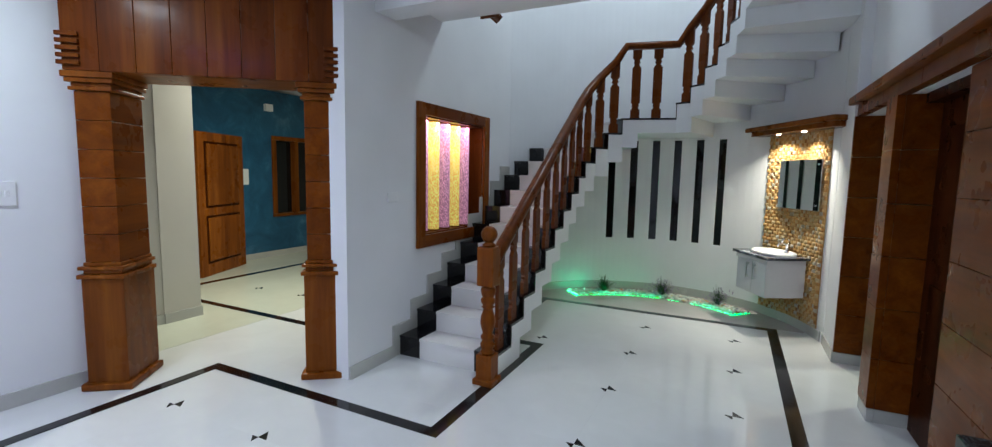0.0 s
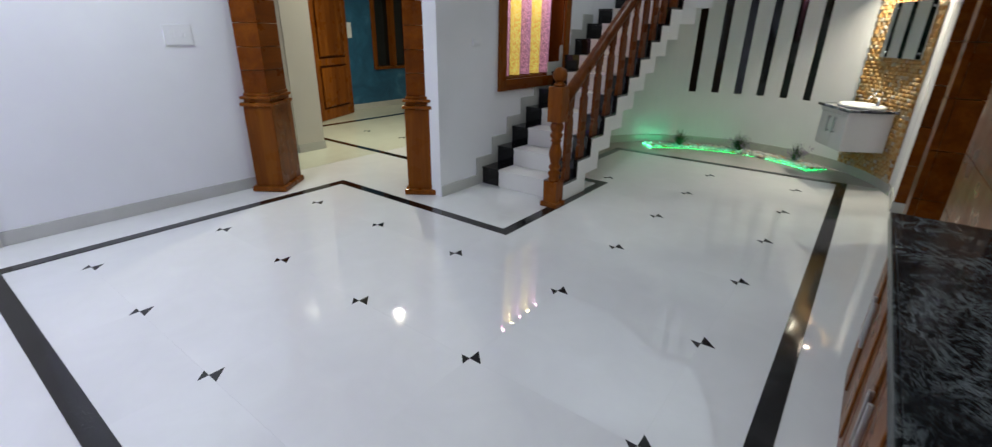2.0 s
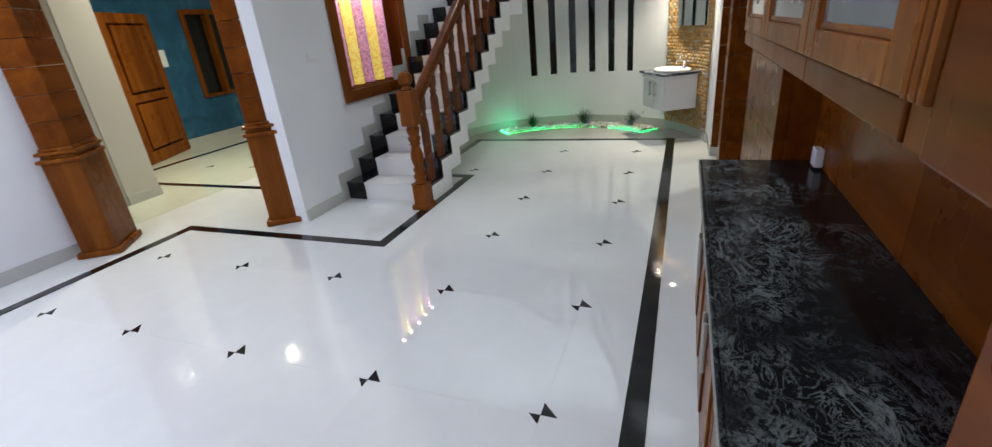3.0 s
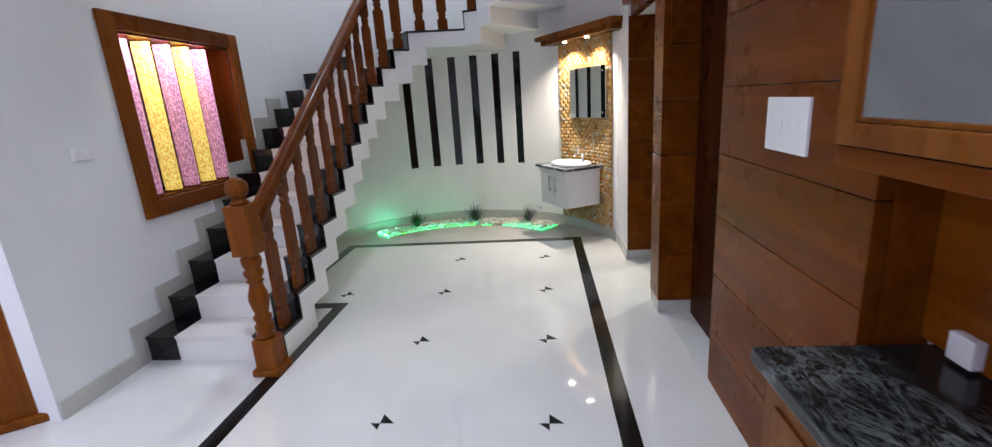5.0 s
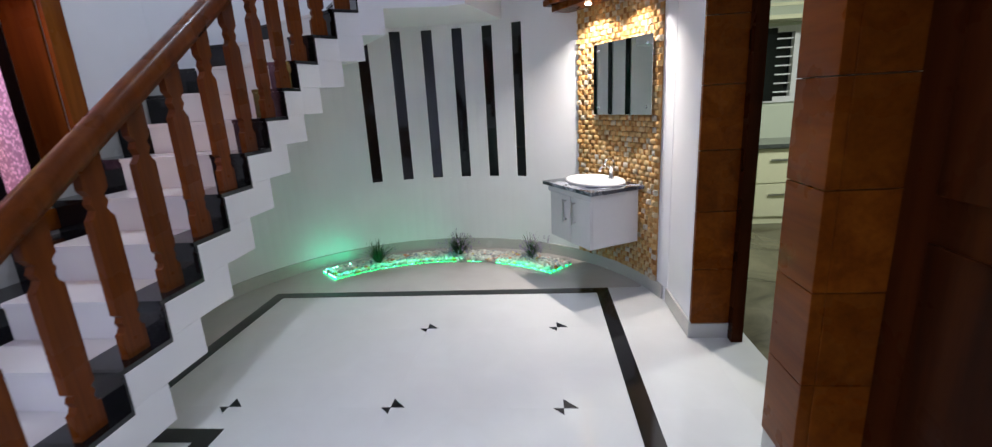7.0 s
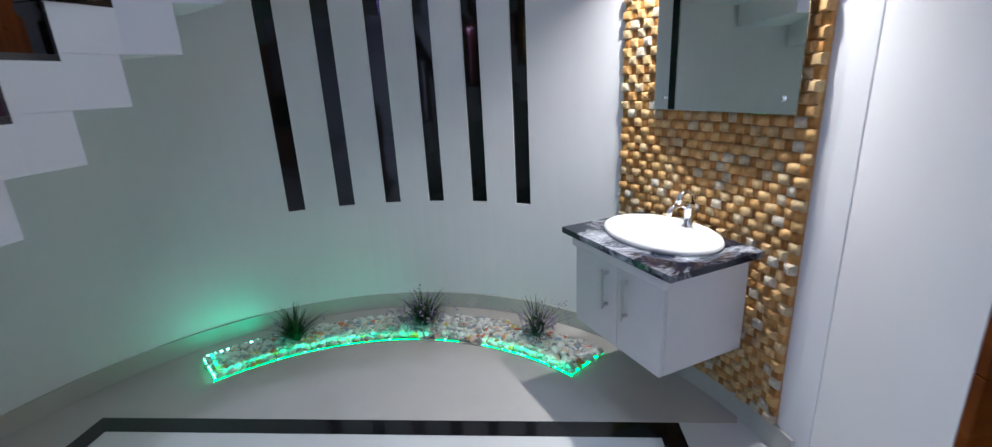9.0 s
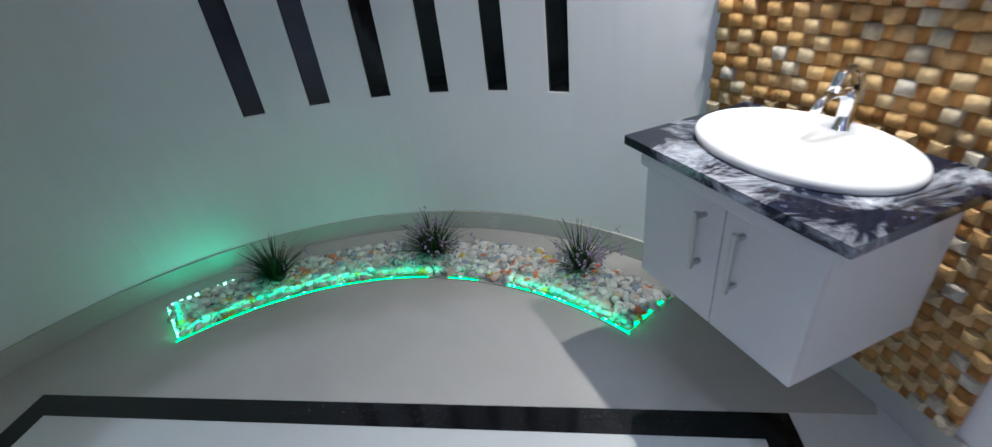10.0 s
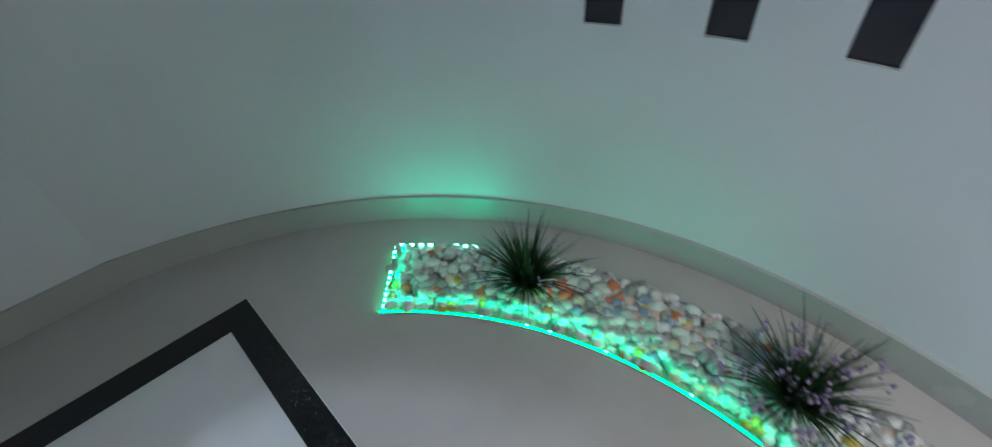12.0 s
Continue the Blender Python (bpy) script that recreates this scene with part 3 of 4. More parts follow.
clad("wall_panelling", "wide teak veneer wall panelling beside the counter", [(EAST + 0.055, EAST + 0.10, 1.69, 2.745, 0.0, lint, 7), (EAST + 0.102, EAST + 0.235, 1.69, 1.71, 0.0, lint, 1), (EAST + 0.11, EAST + 0.318, 2.701, 2.745, 0, lint, 7)])
clad("lintel_cladding", "teak boards over the doorways", [(EAST + 0.0, EAST + 0.058, 1.69, 4.68, lint + 0.002, 2.15, 0)])
corn = thing("door_cornice", pose(0, 0, 0), "projecting teak cornice over the doorways", "cornice")
part("moulding", box(EAST - 0.06, EAST + 0.058, 1.62, 4.72, 2.152, 2.212, 0.012), TEAK_H, corn)
wall("wall_east_lintel", box(EAST + 0.06, EAST + 0.26, 2.70, 4.66, lint, 2.211))

door = structure(new("door_1"), "closed dark brown wooden door in its recess", "door")
part("leaf", box(EAST + 0.20, EAST + 0.24, 2.75, 3.53, 0.004, lint - 0.06), DARK_WOOD, door)
part("panel", box(EAST + 0.188, EAST + 0.199, 2.88, 3.40, 0.25, 0.95, 0.004), DARK_WOOD, door)
part("panel", box(EAST + 0.188, EAST + 0.199, 2.88, 3.40, 1.08, 1.85, 0.004), DARK_WOOD, door)
part("head", box(EAST + 0.12, EAST + 0.24, 2.75, 3.53, lint - 0.059, lint - 0.001), DARK_WOOD, door)
frame_k = structure(new("door_2"), "dark wooden frame of the open kitchen doorway", "door frame")
part("jamb", box(EAST + 0.19, EAST + 0.25, 4.585, 4.66, 0, lint - 0.06), DARK_WOOD, frame_k)
part("jamb", box(EAST + 0.222, EAST + 0.28, 3.72, 3.79, 0, lint - 0.06), DARK_WOOD, frame_k)
part("head", box(EAST + 0.19, EAST + 0.28, 3.765, 4.66, lint - 0.059, lint - 0.001), DARK_WOOD, frame_k)

skirt = structure(new("skirting"), "grey-white tile skirting along the walls", "skirting")


def skirting(bm):
    return part("skirting_tile", bm, SKIRT, skirt)


skirting(box(EAST - 0.010, EAST + 0.03, 3.538, 3.757, 0, 0.088))
skirting(box(EAST + 0.031, EAST + 0.2, 3.538, 3.558, 0, 0.088))
skirting(box(EAST - 0.030, EAST - 0.019, 4.64, 5.15, 0, 0.10))
skirting(box(EAST - 0.018, EAST + 0.188, 4.638, 4.668, 0, 0.088))
skirting(box(WEST + 0.001, WEST + 0.013, -4.4, 1.56, 0, 0.10))
skirting(box(STAIR_WALL + 0.001, STAIR_WALL + 0.013, 2.41, 2.904, 0, 0.10))
skirting(box(-4.649, -4.637, 2.50, 2.872, 0, 0.10))
skirting(box(-4.664, -4.652, 0, 2.499, 0, 0.10))
skirting(box(STAIR_WALL + 0.001, STAIR_WALL + 0.013, 3.3, 5.158, 0, 0.10))
skirting(curved(168.6, 13, 0, 0.10, R - 0.014, R - 0.001))

# Counter with cabinets below and glazed cabinets above.
CT = 0.81
CX0, CX1 = 0.925, EAST + 0.235
counter = thing("serving_counter", pose(0, 0, 0), "polished black granite counter top with white veins", "counter")
part("slab", box(CX0 + 0.012, CX1 - 0.002, -2.2, 1.64, CT - 0.02, CT, 0.002), VEINED, counter)
part("edge_strip", box(CX0, CX0 + 0.0115, -2.2, 1.64, CT - 0.04, CT, 0.004), VEINED, counter)
part("under_strip", box(CX0 + 0.012, CX0 + 0.06, -2.2, 1.64, CT - 0.036, CT - 0.0205), VEINED, counter)
for i in range(7):
    y1 = 1.62 - i * 0.60
    u = thing("base_cabinet", pose(0, y1, 0), "teak base cabinet with a panelled door under the counter", "cabinet", "cabinets under the counter")
    part("body", box(CX0 + 0.06, CX1 - 0.01, -0.595, 0, 0.002, CT - 0.036), LIGHT_WOOD, u)
    for s in (0, 1):
        a, b = -0.295 * s - 0.29, -0.295 * s - 0.005
        d = part("door", box(CX0 + 0.035, CX0 + 0.059, a, b, 0.08, CT - 0.05, 0.003), LIGHT_WOOD, u)
        part("raised_panel", box(CX0 + 0.027, CX0 + 0.0345, a + 0.06, b - 0.06, 0.15, CT - 0.12, 0.003), LIGHT_WOOD, d)
        part("handle", box(CX0 + 0.012, CX0 + 0.026, (a + 0.02) if s == 0 else (b - 0.03), (a + 0.03) if s == 0 else (b - 0.02), 0.40, 0.58, 0.003), STEEL, d, "steel bar handle")
back = thing("counter_backing", pose(0, 0, 0), "teak veneer backing boards above the counter", "panelling")
for i in range(4):
    y1 = 1.68 - i * 0.97
    part("panel", box(CX1 - 0.03, CX1 - 0.003, y1 - 0.968, y1, CT + 0.001, 2.21, 0.0015), TEAK_H, back)
UX = 1.05


def wall_cabinet(y1, widths, handle_ends):
    """Cabinet that hangs from its north end y1 southwards, one glazed door for each width."""
    u = thing("wall_cabinet", pose(0, y1, 1.335), "honey-coloured wooden wall cabinet with etched glass doors", "cabinet", "wall cabinets over the counter")
    w = sum(widths) - 0.003
    part("bottom", box(UX + 0.022, CX1 - 0.031, -w, 0, 0, 0.03), TEAK_H, u)
    part("valance", box(UX + 0.006, UX + 0.030, -w, 0, -0.046, -0.001, 0.003), TEAK_H, u, "plain teak strip under the doors")
    part("top", box(UX + 0.022, CX1 - 0.031, -w, 0, 0.85, 0.875), TEAK_H, u)
    part("side", box(UX + 0.022, CX1 - 0.031, -0.02, 0, 0.031, 0.849), TEAK, u)
    part("side", box(UX + 0.022, CX1 - 0.031, -w, -w + 0.02, 0.031, 0.849), TEAK, u)
    part("shelf", box(UX + 0.04, CX1 - 0.042, -w + 0.021, -0.021, 0.36, 0.375), LAMINATE, u)
    part("back", box(CX1 - 0.040, CX1 - 0.032, -w + 0.021, -0.021, 0.031, 0.849), LAMINATE, u, "white cabinet back")
    b = -0.001
    for wd, end in zip(widths, handle_ends):
        a = b - wd + 0.004
        d = new("door")
        d.parent = u
        top = 0.87
        for q in (a, b - 0.062):
            part("stile", box(UX, UX + 0.02, q, q + 0.062, 0.002, top, 0.004), LIGHT_WOOD, d)
        part("rail", box(UX, UX + 0.02, a + 0.0625, b - 0.0625, 0.002, 0.052, 0.004), LIGHT_WOOD, d)
        part("rail", box(UX, UX + 0.02, a + 0.0625, b - 0.0625, top - 0.06, top, 0.004), LIGHT_WOOD, d)
        for q in (a + 0.0625, b - 0.0735):
            part("bead", box(UX + 0.004, UX + 0.015, q, q + 0.011, 0.0525, top - 0.0605, 0.003), LIGHT_WOOD, d)
        part("bead", box(UX + 0.004, UX + 0.015, a + 0.074, b - 0.074, 0.0525, 0.0635, 0.003), LIGHT_WOOD, d)
        g = part("pane", box(UX + 0.008, UX + 0.012, a + 0.074, b - 0.074, 0.064, top - 0.061), FROSTED, d, "etched glass pane")
        g.visible_shadow = False
        hy = a + 0.027 if end == "south" else b - 0.035
        hb = box(UX - 0.026, UX - 0.017, hy, hy + 0.009, 0.095, 0.235, 0.003)
        add_box(hb, UX - 0.017, UX, hy + 0.001, hy + 0.008, 0.105, 0.113)
        add_box(hb, UX - 0.017, UX, hy + 0.001, hy + 0.008, 0.217, 0.225)
        part("handle", hb, STEEL, d, "steel bar handle")
        b -= wd
    return u


wall_cabinet(1.60, (0.54, 0.563), ("south", "south"))
wall_cabinet(0.495, (0.482,), ("north",))
fluted = thing("fluted_pilaster", pose(0, 0.012, 1.335), "honey-coloured fluted wooden pilaster at the end of the wall cabinets", "pilaster")
part("backing", box(UX + 0.010, UX + 0.05, -0.066, -0.001, -0.046, 0.87), LIGHT_WOOD, fluted)
for i in range(3):
    part("flute", box(UX - 0.006, UX + 0.0095, -0.063 + i * 0.021, -0.045 + i * 0.021, 0.002, 0.87, 0.007), LIGHT_WOOD, fluted)
gable = thing("counter_end_panel", pose(0, -0.056, 0), "plain teak end panel standing on the counter", "panelling")
part("front", box(UX, UX + 0.04, -0.32, 0, 1.29, 2.21, 0.004), TEAK_H, gable)
part("post", box(UX, UX + 0.04, -0.32, -0.165, CT + 0.001, 1.289, 0.004), TEAK_H, gable)
part("side_panel", box(UX + 0.041, CX1 - 0.031, -0.20, -0.17, CT + 0.001, 2.21), TEAK_H, gable)
sock = thing("power_socket", pose(CX1 - 0.031, 1.53, CT + 0.03), "small white power socket above the counter", "socket")
part("body", box(-0.03, 0, -0.035, 0.035, -0.02, 0.05, 0.005), PLASTIC, sock)


def switch_plate(m, w, h, gangs, label):
    s = thing("switch_plate", m, label, "switch", "wall switches")
    part("plate", box(-w / 2, w / 2, -0.012, 0, -h / 2, h / 2, 0.003), PLASTIC, s)
    for i in range(gangs):
        x = -w * 0.38 + (i + 0.5) * w * 0.76 / gangs
        part("rocker", box(x - 0.011, x + 0.011, -0.016, -0.0122, -0.018, 0.018, 0.002), PLASTIC, s)


switch_plate(pose(EAST + 0.055, 2.142, 1.338, 0, 0, -90), 0.27, 0.18, 4, "white switch plate on the teak panelling")
switch_plate(pose(STAIR_WALL, 2.915, 1.338, 0, 0, 90), 0.13, 0.075, 3, "small white switch plate on the white wall")
switch_plate(pose(WEST, 1.08, 1.36, 0, 0, 90), 0.20, 0.15, 4, "white switch plate on the white wall")

# ---- wash basin ----
VA = 29.0
van_m = pose(CX, CY, 0, 0, 0, VA - 90)   # local +y points to the wall, x along it
V0, V1, VZ = 1.163, 1.60, 0.77
BASIN_X, BASIN_Y, BASIN_A, BASIN_B = -0.055, 1.425, 0.262, 0.185
vanity = thing("vanity_cabinet", van_m, "white wall-hung vanity cabinet with two doors", "cabinet")
BX0, BX1, BZ = -0.285, 0.225, 0.36
part("side", box(BX0, BX0 + 0.018, V0 + 0.041, V1 - 0.01, BZ, VZ - 0.026, 0.002), LAMINATE, vanity)
part("side", box(BX1 - 0.018, BX1, V0 + 0.041, V1 - 0.01, BZ, VZ - 0.026, 0.002), LAMINATE, vanity)
part("bottom", box(BX0 + 0.019, BX1 - 0.019, V0 + 0.041, V1 - 0.01, BZ, BZ + 0.018), LAMINATE, vanity)
part("back", box(BX0 + 0.019, BX1 - 0.019, V1 - 0.03, V1 - 0.012, BZ + 0.019, VZ - 0.027), LAMINATE, vanity)
part("apron", box(BX0 - 0.02, BX1 + 0.02, V0 + 0.012, V0 + 0.040, VZ - 0.07, VZ - 0.026, 0.01), LAMINATE, vanity)
for x0, x1, hx in ((BX0, -0.012, -0.068), (-0.009, BX1, 0.046)):
    d = part("door", box(x0, x1, V0 + 0.022, V0 + 0.040, BZ, VZ - 0.072, 0.003), LAMINATE, vanity)
    h = bmesh.new()
    add_box(h, hx - 0.006, hx + 0.006, V0 - 0.012, V0 - 0.002, 0.51, 0.675, 0.003)
    add_box(h, hx - 0.005, hx + 0.005, V0 - 0.002, V0 + 0.022, 0.52, 0.53)
    add_box(h, hx - 0.005, hx + 0.005, V0 - 0.002, V0 + 0.022, 0.655, 0.665)
    part("handle", h, STEEL, d, "steel bar handle")


def holed_slab(x0, x1, y0, y1, z0, z1, cx, cy, a, b_, seg=64):
    """A slab with an oval hole."""
    bm = bmesh.new()
    inner, outer = [], []
    for i in range(seg):
        t = 2 * math.pi * i / seg
        c_, s_ = math.cos(t), math.sin(t)
        inner.append((cx + a * c_, cy + b_ * s_))
        k = min((x1 - cx) / c_ if c_ > 1e-6 else (x0 - cx) / c_ if c_ < -1e-6 else 9, (y1 - cy) / s_ if s_ > 1e-6 else (y0 - cy) / s_ if s_ < -1e-6 else 9)
        outer.append((cx + k * c_, cy + k * s_))
    for corner in ((x0, y0), (x1, y0), (x1, y1), (x0, y1)):
        i = min(range(seg), key=lambda q: (outer[q][0] - corner[0]) ** 2 + (outer[q][1] - corner[1]) ** 2)
        outer[i] = corner
    rings = [[bm.verts.new((*p, z)) for p in ring] for ring, z in ((outer, z0), (outer, z1), (inner, z1), (inner, z0))]
    for q in range(4):
        u, v = rings[q], rings[(q + 1) % 4]
        for i in range(seg):
            j = (i + 1) % seg
            bm.faces.new((u[i], u[j], v[j], v[i]))
    return bm


top = thing("washstand_slab", van_m, "black and white granite vanity top", "counter")
part("slab", holed_slab(-0.362, 0.272, V0, V1, VZ - 0.025, VZ, BASIN_X, BASIN_Y, BASIN_A * 0.93, BASIN_B * 0.93), VANITY_TOP, top)
basin = thing("wash_basin", van_m @ pose(BASIN_X, BASIN_Y, VZ), "oval white ceramic wash basin set in the granite top", "basin")
bm = lathe([(0.90, 0.001), (1.0, 0.001), (1.01, 0.010), (0.99, 0.020), (0.95, 0.024), (0.90, 0.020), (0.84, 0.006), (0.76, -0.03), (0.62, -0.075), (0.42, -0.10), (0.20, -0.11), (0.10, -0.112)], 56)
bmesh.ops.scale(bm, vec=(BASIN_A, BASIN_B, 1.0), verts=bm.verts)
bowl = part("bowl", bm, CERAMIC, basin, smooth=True)
drain = part("drain", lathe([(0.022, -0.110), (0.022, -0.107), (0.012, -0.105)], 18), CHROME, basin, "chrome drain")
tap = thing("tap", van_m @ pose(-0.065, 1.585, VZ), "chrome basin tap with a curved spout", "tap")
part("base", lathe([(0.027, 0), (0.027, 0.010), (0.019, 0.02), (0.018, 0.075), (0.022, 0.085), (0.020, 0.098), (0.008, 0.104)], 20), CHROME, tap, smooth=True)
circ = [(0.011 * math.cos(radians(a)), 0.011 * math.sin(radians(a))) for a in range(0, 360, 45)]
part("spout", sweep([(0, -0.005, 0.08), (0, -0.04, 0.105), (0, -0.075, 0.105), (0, -0.10, 0.09), (0, -0.112, 0.07)], circ), CHROME, tap, smooth=True)
part("lever", sweep([(0, 0.012, 0.06), (0, 0.024, 0.105), (0, 0.010, 0.145), (0, -0.022, 0.160), (0, -0.055, 0.145), (0, -0.066, 0.110)], [(p[0] * 1.25, p[1] * 0.8) for p in circ]), CHROME, tap, smooth=True)

# Stone-faced panel with split-face mosaic pieces.
STONE_A0, STONE_A1, STONE_Z = 16.0, 46.4, 0.102


def split_stone(name, stops):
    m, n, l, b = material(name)
    c = coords(n, l)
    info = n.new("ShaderNodeObjectInfo")
    geo = n.new("ShaderNodeNewGeometry")
    add, frac = n.new("ShaderNodeMath"), n.new("ShaderNodeMath")
    add.operation, frac.operation = "ADD", "FRACT"
    l.new(geo.outputs["Random Per Island"], add.inputs[0])
    l.new(info.outputs["Random"], add.inputs[1])
    l.new(add.outputs[0], frac.inputs[0])
    mixn = n.new("ShaderNodeMix")
    mixn.data_type, mixn.blend_type = "RGBA", "MULTIPLY"
    mixn.inputs[0].default_value = 0.6
    l.new(ramp(n, l, frac.outputs[0], stops), mixn.inputs[6])
    l.new(ramp(n, l, noise_tex(n, l, c, 55, 5), [(0.3, (0.62, 0.50, 0.36)), (0.65, (1, 1, 1))]), mixn.inputs[7])
    l.new(mixn.outputs[2], b.inputs["Base Color"])
    b.inputs["Roughness"].default_value = 0.65
    b.inputs["Specular IOR Level"].default_value = 0.3
    bump(n, l, noise_tex(n, l, c, 80, 4), b, 0.5, 0.004)
    return m


STONE = split_stone("split_stone", [(0.0, (0.32, 0.15, 0.04)), (0.4, (0.44, 0.22, 0.06)), (0.75, (0.52, 0.29, 0.09)), (1.0, (0.50, 0.33, 0.15))])
PALE_STONE = split_stone("pale_split_stone", [(0.0, (0.50, 0.30, 0.11)), (0.4, (0.55, 0.37, 0.16)), (0.72, (0.52, 0.40, 0.22)), (0.86, (0.48, 0.43, 0.32)), (1.0, (0.50, 0.48, 0.42))])
panel = structure(obj("stone_panel", curved(STONE_A1, STONE_A0, STONE_Z, 2.14, R - 0.012, R - 0.001), STONE), "honey-coloured split-stone mosaic wall panel", "wall panel")
rng = random.Random(4)
COLS, ROWS = 25, 54
CELL = (2.14 - STONE_Z) / ROWS


def stone_geom(over, deep, tilt, bulge):
    """Corners and faces of one split stone, its back on y = 0, its face towards -y."""
    w, h = (CELL * 0.60, CELL * 0.49) if over else (CELL * 0.49, CELL * 0.58)
    i, j = (0.0075, 0.005) if over else (0.005, 0.008)
    vs = [(-w, 0, -h), (w, 0, -h), (w, 0, h), (-w, 0, h), (-w, -deep * 0.5, -h), (w, -deep * 0.5, -h), (w, -deep * 0.5, h), (-w, -deep * 0.5, h)]
    vs += [(-w + i, -deep - tilt, -h + j), (w - i, -deep + tilt, -h + j), (w - i, -deep + tilt * 0.4, h - j), (-w + i, -deep - tilt * 0.6, h - j), (0.004, -deep - bulge, 0.002)]
    fs = [(0, 1, 5, 4), (1, 2, 6, 5), (2, 3, 7, 6), (3, 0, 4, 7), (4, 5, 9, 8), (5, 6, 10, 9), (6, 7, 11, 10), (7, 4, 8, 11), (8, 9, 12), (9, 10, 12), (10, 11, 12), (11, 8, 12)]
    return vs, fs


SHAPES, MESHES = [], []
for k in range(20):
    over = k < 10
    SHAPES.append(stone_geom(over, (0.022 if over else 0.012) + rng.uniform(-0.005, 0.005), rng.uniform(-0.005, 0.005), rng.uniform(0.001, 0.005)))
    me = bpy.data.meshes.new("stone")
    me.from_pydata(SHAPES[k][0], [], SHAPES[k][1])
    me.materials.append(PALE_STONE if over else STONE)
    for p in me.polygons:
        p.use_smooth = p.index > 3
    MESHES.append(me)
rest_v, rest_f, rest_m = [], [], []
singles = 0
step_a = (STONE_A1 - STONE_A0) / COLS
# Woven face: proud pale stones in a checker with sunk brown ones.
for r_ in range(ROWS):
    for c_ in range(COLS):
        k = rng.randrange(10) + 10 * ((r_ + c_) % 2)
        z = STONE_Z + (r_ + 0.5) * CELL
        a = STONE_A0 + step_a * (c_ + 0.5)
        x, y = arc(a, R - 0.0105)
        m = pose(x, y, z + rng.uniform(-0.002, 0.002), rng.uniform(-5, 5), rng.uniform(-4, 4), a - 90 + rng.uniform(-5, 5))
        if 0.80 < z < 1.75 and singles < 300:
            so = new("stone", MESHES[k])
            so.parent = panel
            so.matrix_basis = m
            singles += 1
        else:
            base = len(rest_v)
            rest_v += [tuple(m @ Vector(v)) for v in SHAPES[k][0]]
            rest_f += [tuple(i + base for i in f) for f in SHAPES[k][1]]
            rest_m += [0 if k > 9 else 1] * len(SHAPES[k][1])
me = bpy.data.meshes.new("stone_facing")
me.from_pydata(rest_v, [], rest_f)
me.materials.append(STONE)
me.materials.append(PALE_STONE)
for p, k in zip(me.polygons, rest_m):
    p.material_index = k
stones = new("stone_facing", me)
stones.parent = panel
stones["kind"] = "stuff"

mirror = thing("mirror", van_m @ pose(0.01, 1.595, 1.24), "frameless wall mirror on chrome studs", "mirror")
MIR = plain("mirror_silver", (0.86, 0.88, 0.88), 0.01, 1.0)
part("sheet", box(-0.315, 0.315, 0, 0.006, 0, 0.50, 0.002), MIR, mirror)
for x in (-0.26, 0.26):
    for z in (0.05, 0.45):
        s = lathe([(0.010, -0.008), (0.010, 0.06)], 14)
        bmesh.ops.rotate(s, matrix=Matrix.Rotation(radians(-90), 3, "X"), verts=s.verts)
        bmesh.ops.translate(s, vec=(x, 0, z), verts=s.verts)
        part("stud", s, CHROME, mirror, "chrome stud")

hood = thing("mirror_canopy", van_m, "teak canopy with two small downlights over the mirror", "canopy")
part("board", box(-0.60, 0.66, 1.42, R - 0.08, 2.012, 2.06, 0.004), TEAK, hood)
part("crown", box(-0.67, 0.70, 1.38, R - 0.08, 2.0605, 2.11, 0.014), TEAK, hood)
SPOT = glow("warm_spot_glow", (1.0, 0.86, 0.62), 20)
for x in (-0.234, 0.161):
    s = part("downlight", lathe([(0.022, 2.004), (0.022, 2.012)], 18), SPOT, hood, "small warm downlight")
    s.location = (x, 1.50, 0)
    area_lamp("canopy_spot", van_m @ pose(x, 1.47, 2.0), 0.03, 9.5, WARM, 125)

# ---- pebble bed ----
RB0, RB1, A0, A1 = 1.258, 1.535, 135.8, 45.6
bed = thing("pebble_bed", pose(0, 0, 0), "curved bed of pale pebbles edged with green light strips", "pebble bed")
GREY = plain("bed_mortar", (0.40, 0.39, 0.37), 0.8)
part("base", curved(A0, A1, 0.0, 0.004, RB0, RB1), GREY, bed)
m, n, l, b = material("pebble")
geo = n.new("ShaderNodeNewGeometry")
cr = n.new("ShaderNodeValToRGB")
cr.color_ramp.interpolation = "CONSTANT"
stops = [(0.0, (0.62, 0.61, 0.57)), (0.30, (0.46, 0.45, 0.42)), (0.52, (0.70, 0.69, 0.66)), (0.74, (0.30, 0.30, 0.29)), (0.86, (0.60, 0.17, 0.08)), (0.895, (0.65, 0.48, 0.38)), (0.945, (0.25, 0.30, 0.40)), (0.975, (0.55, 0.42, 0.08))]
while len(cr.color_ramp.elements) < len(stops):
    cr.color_ramp.elements.new(0.5)
for e, (p, c) in zip(cr.color_ramp.elements, stops):
    e.position, e.color = p, (*c, 1)
l.new(geo.outputs["Random Per Island"], cr.inputs[0])
l.new(cr.outputs[0], b.inputs["Base Color"])
b.inputs["Roughness"].default_value = 0.3
PEBBLE = m
rng = random.Random(11)
ico = bmesh.new()
bmesh.ops.create_icosphere(ico, subdivisions=1, radius=1)
ICO_V, ICO_F = [v.co.copy() for v in ico.verts], [tuple(v.index for v in f.verts) for f in ico.faces]
ico.free()


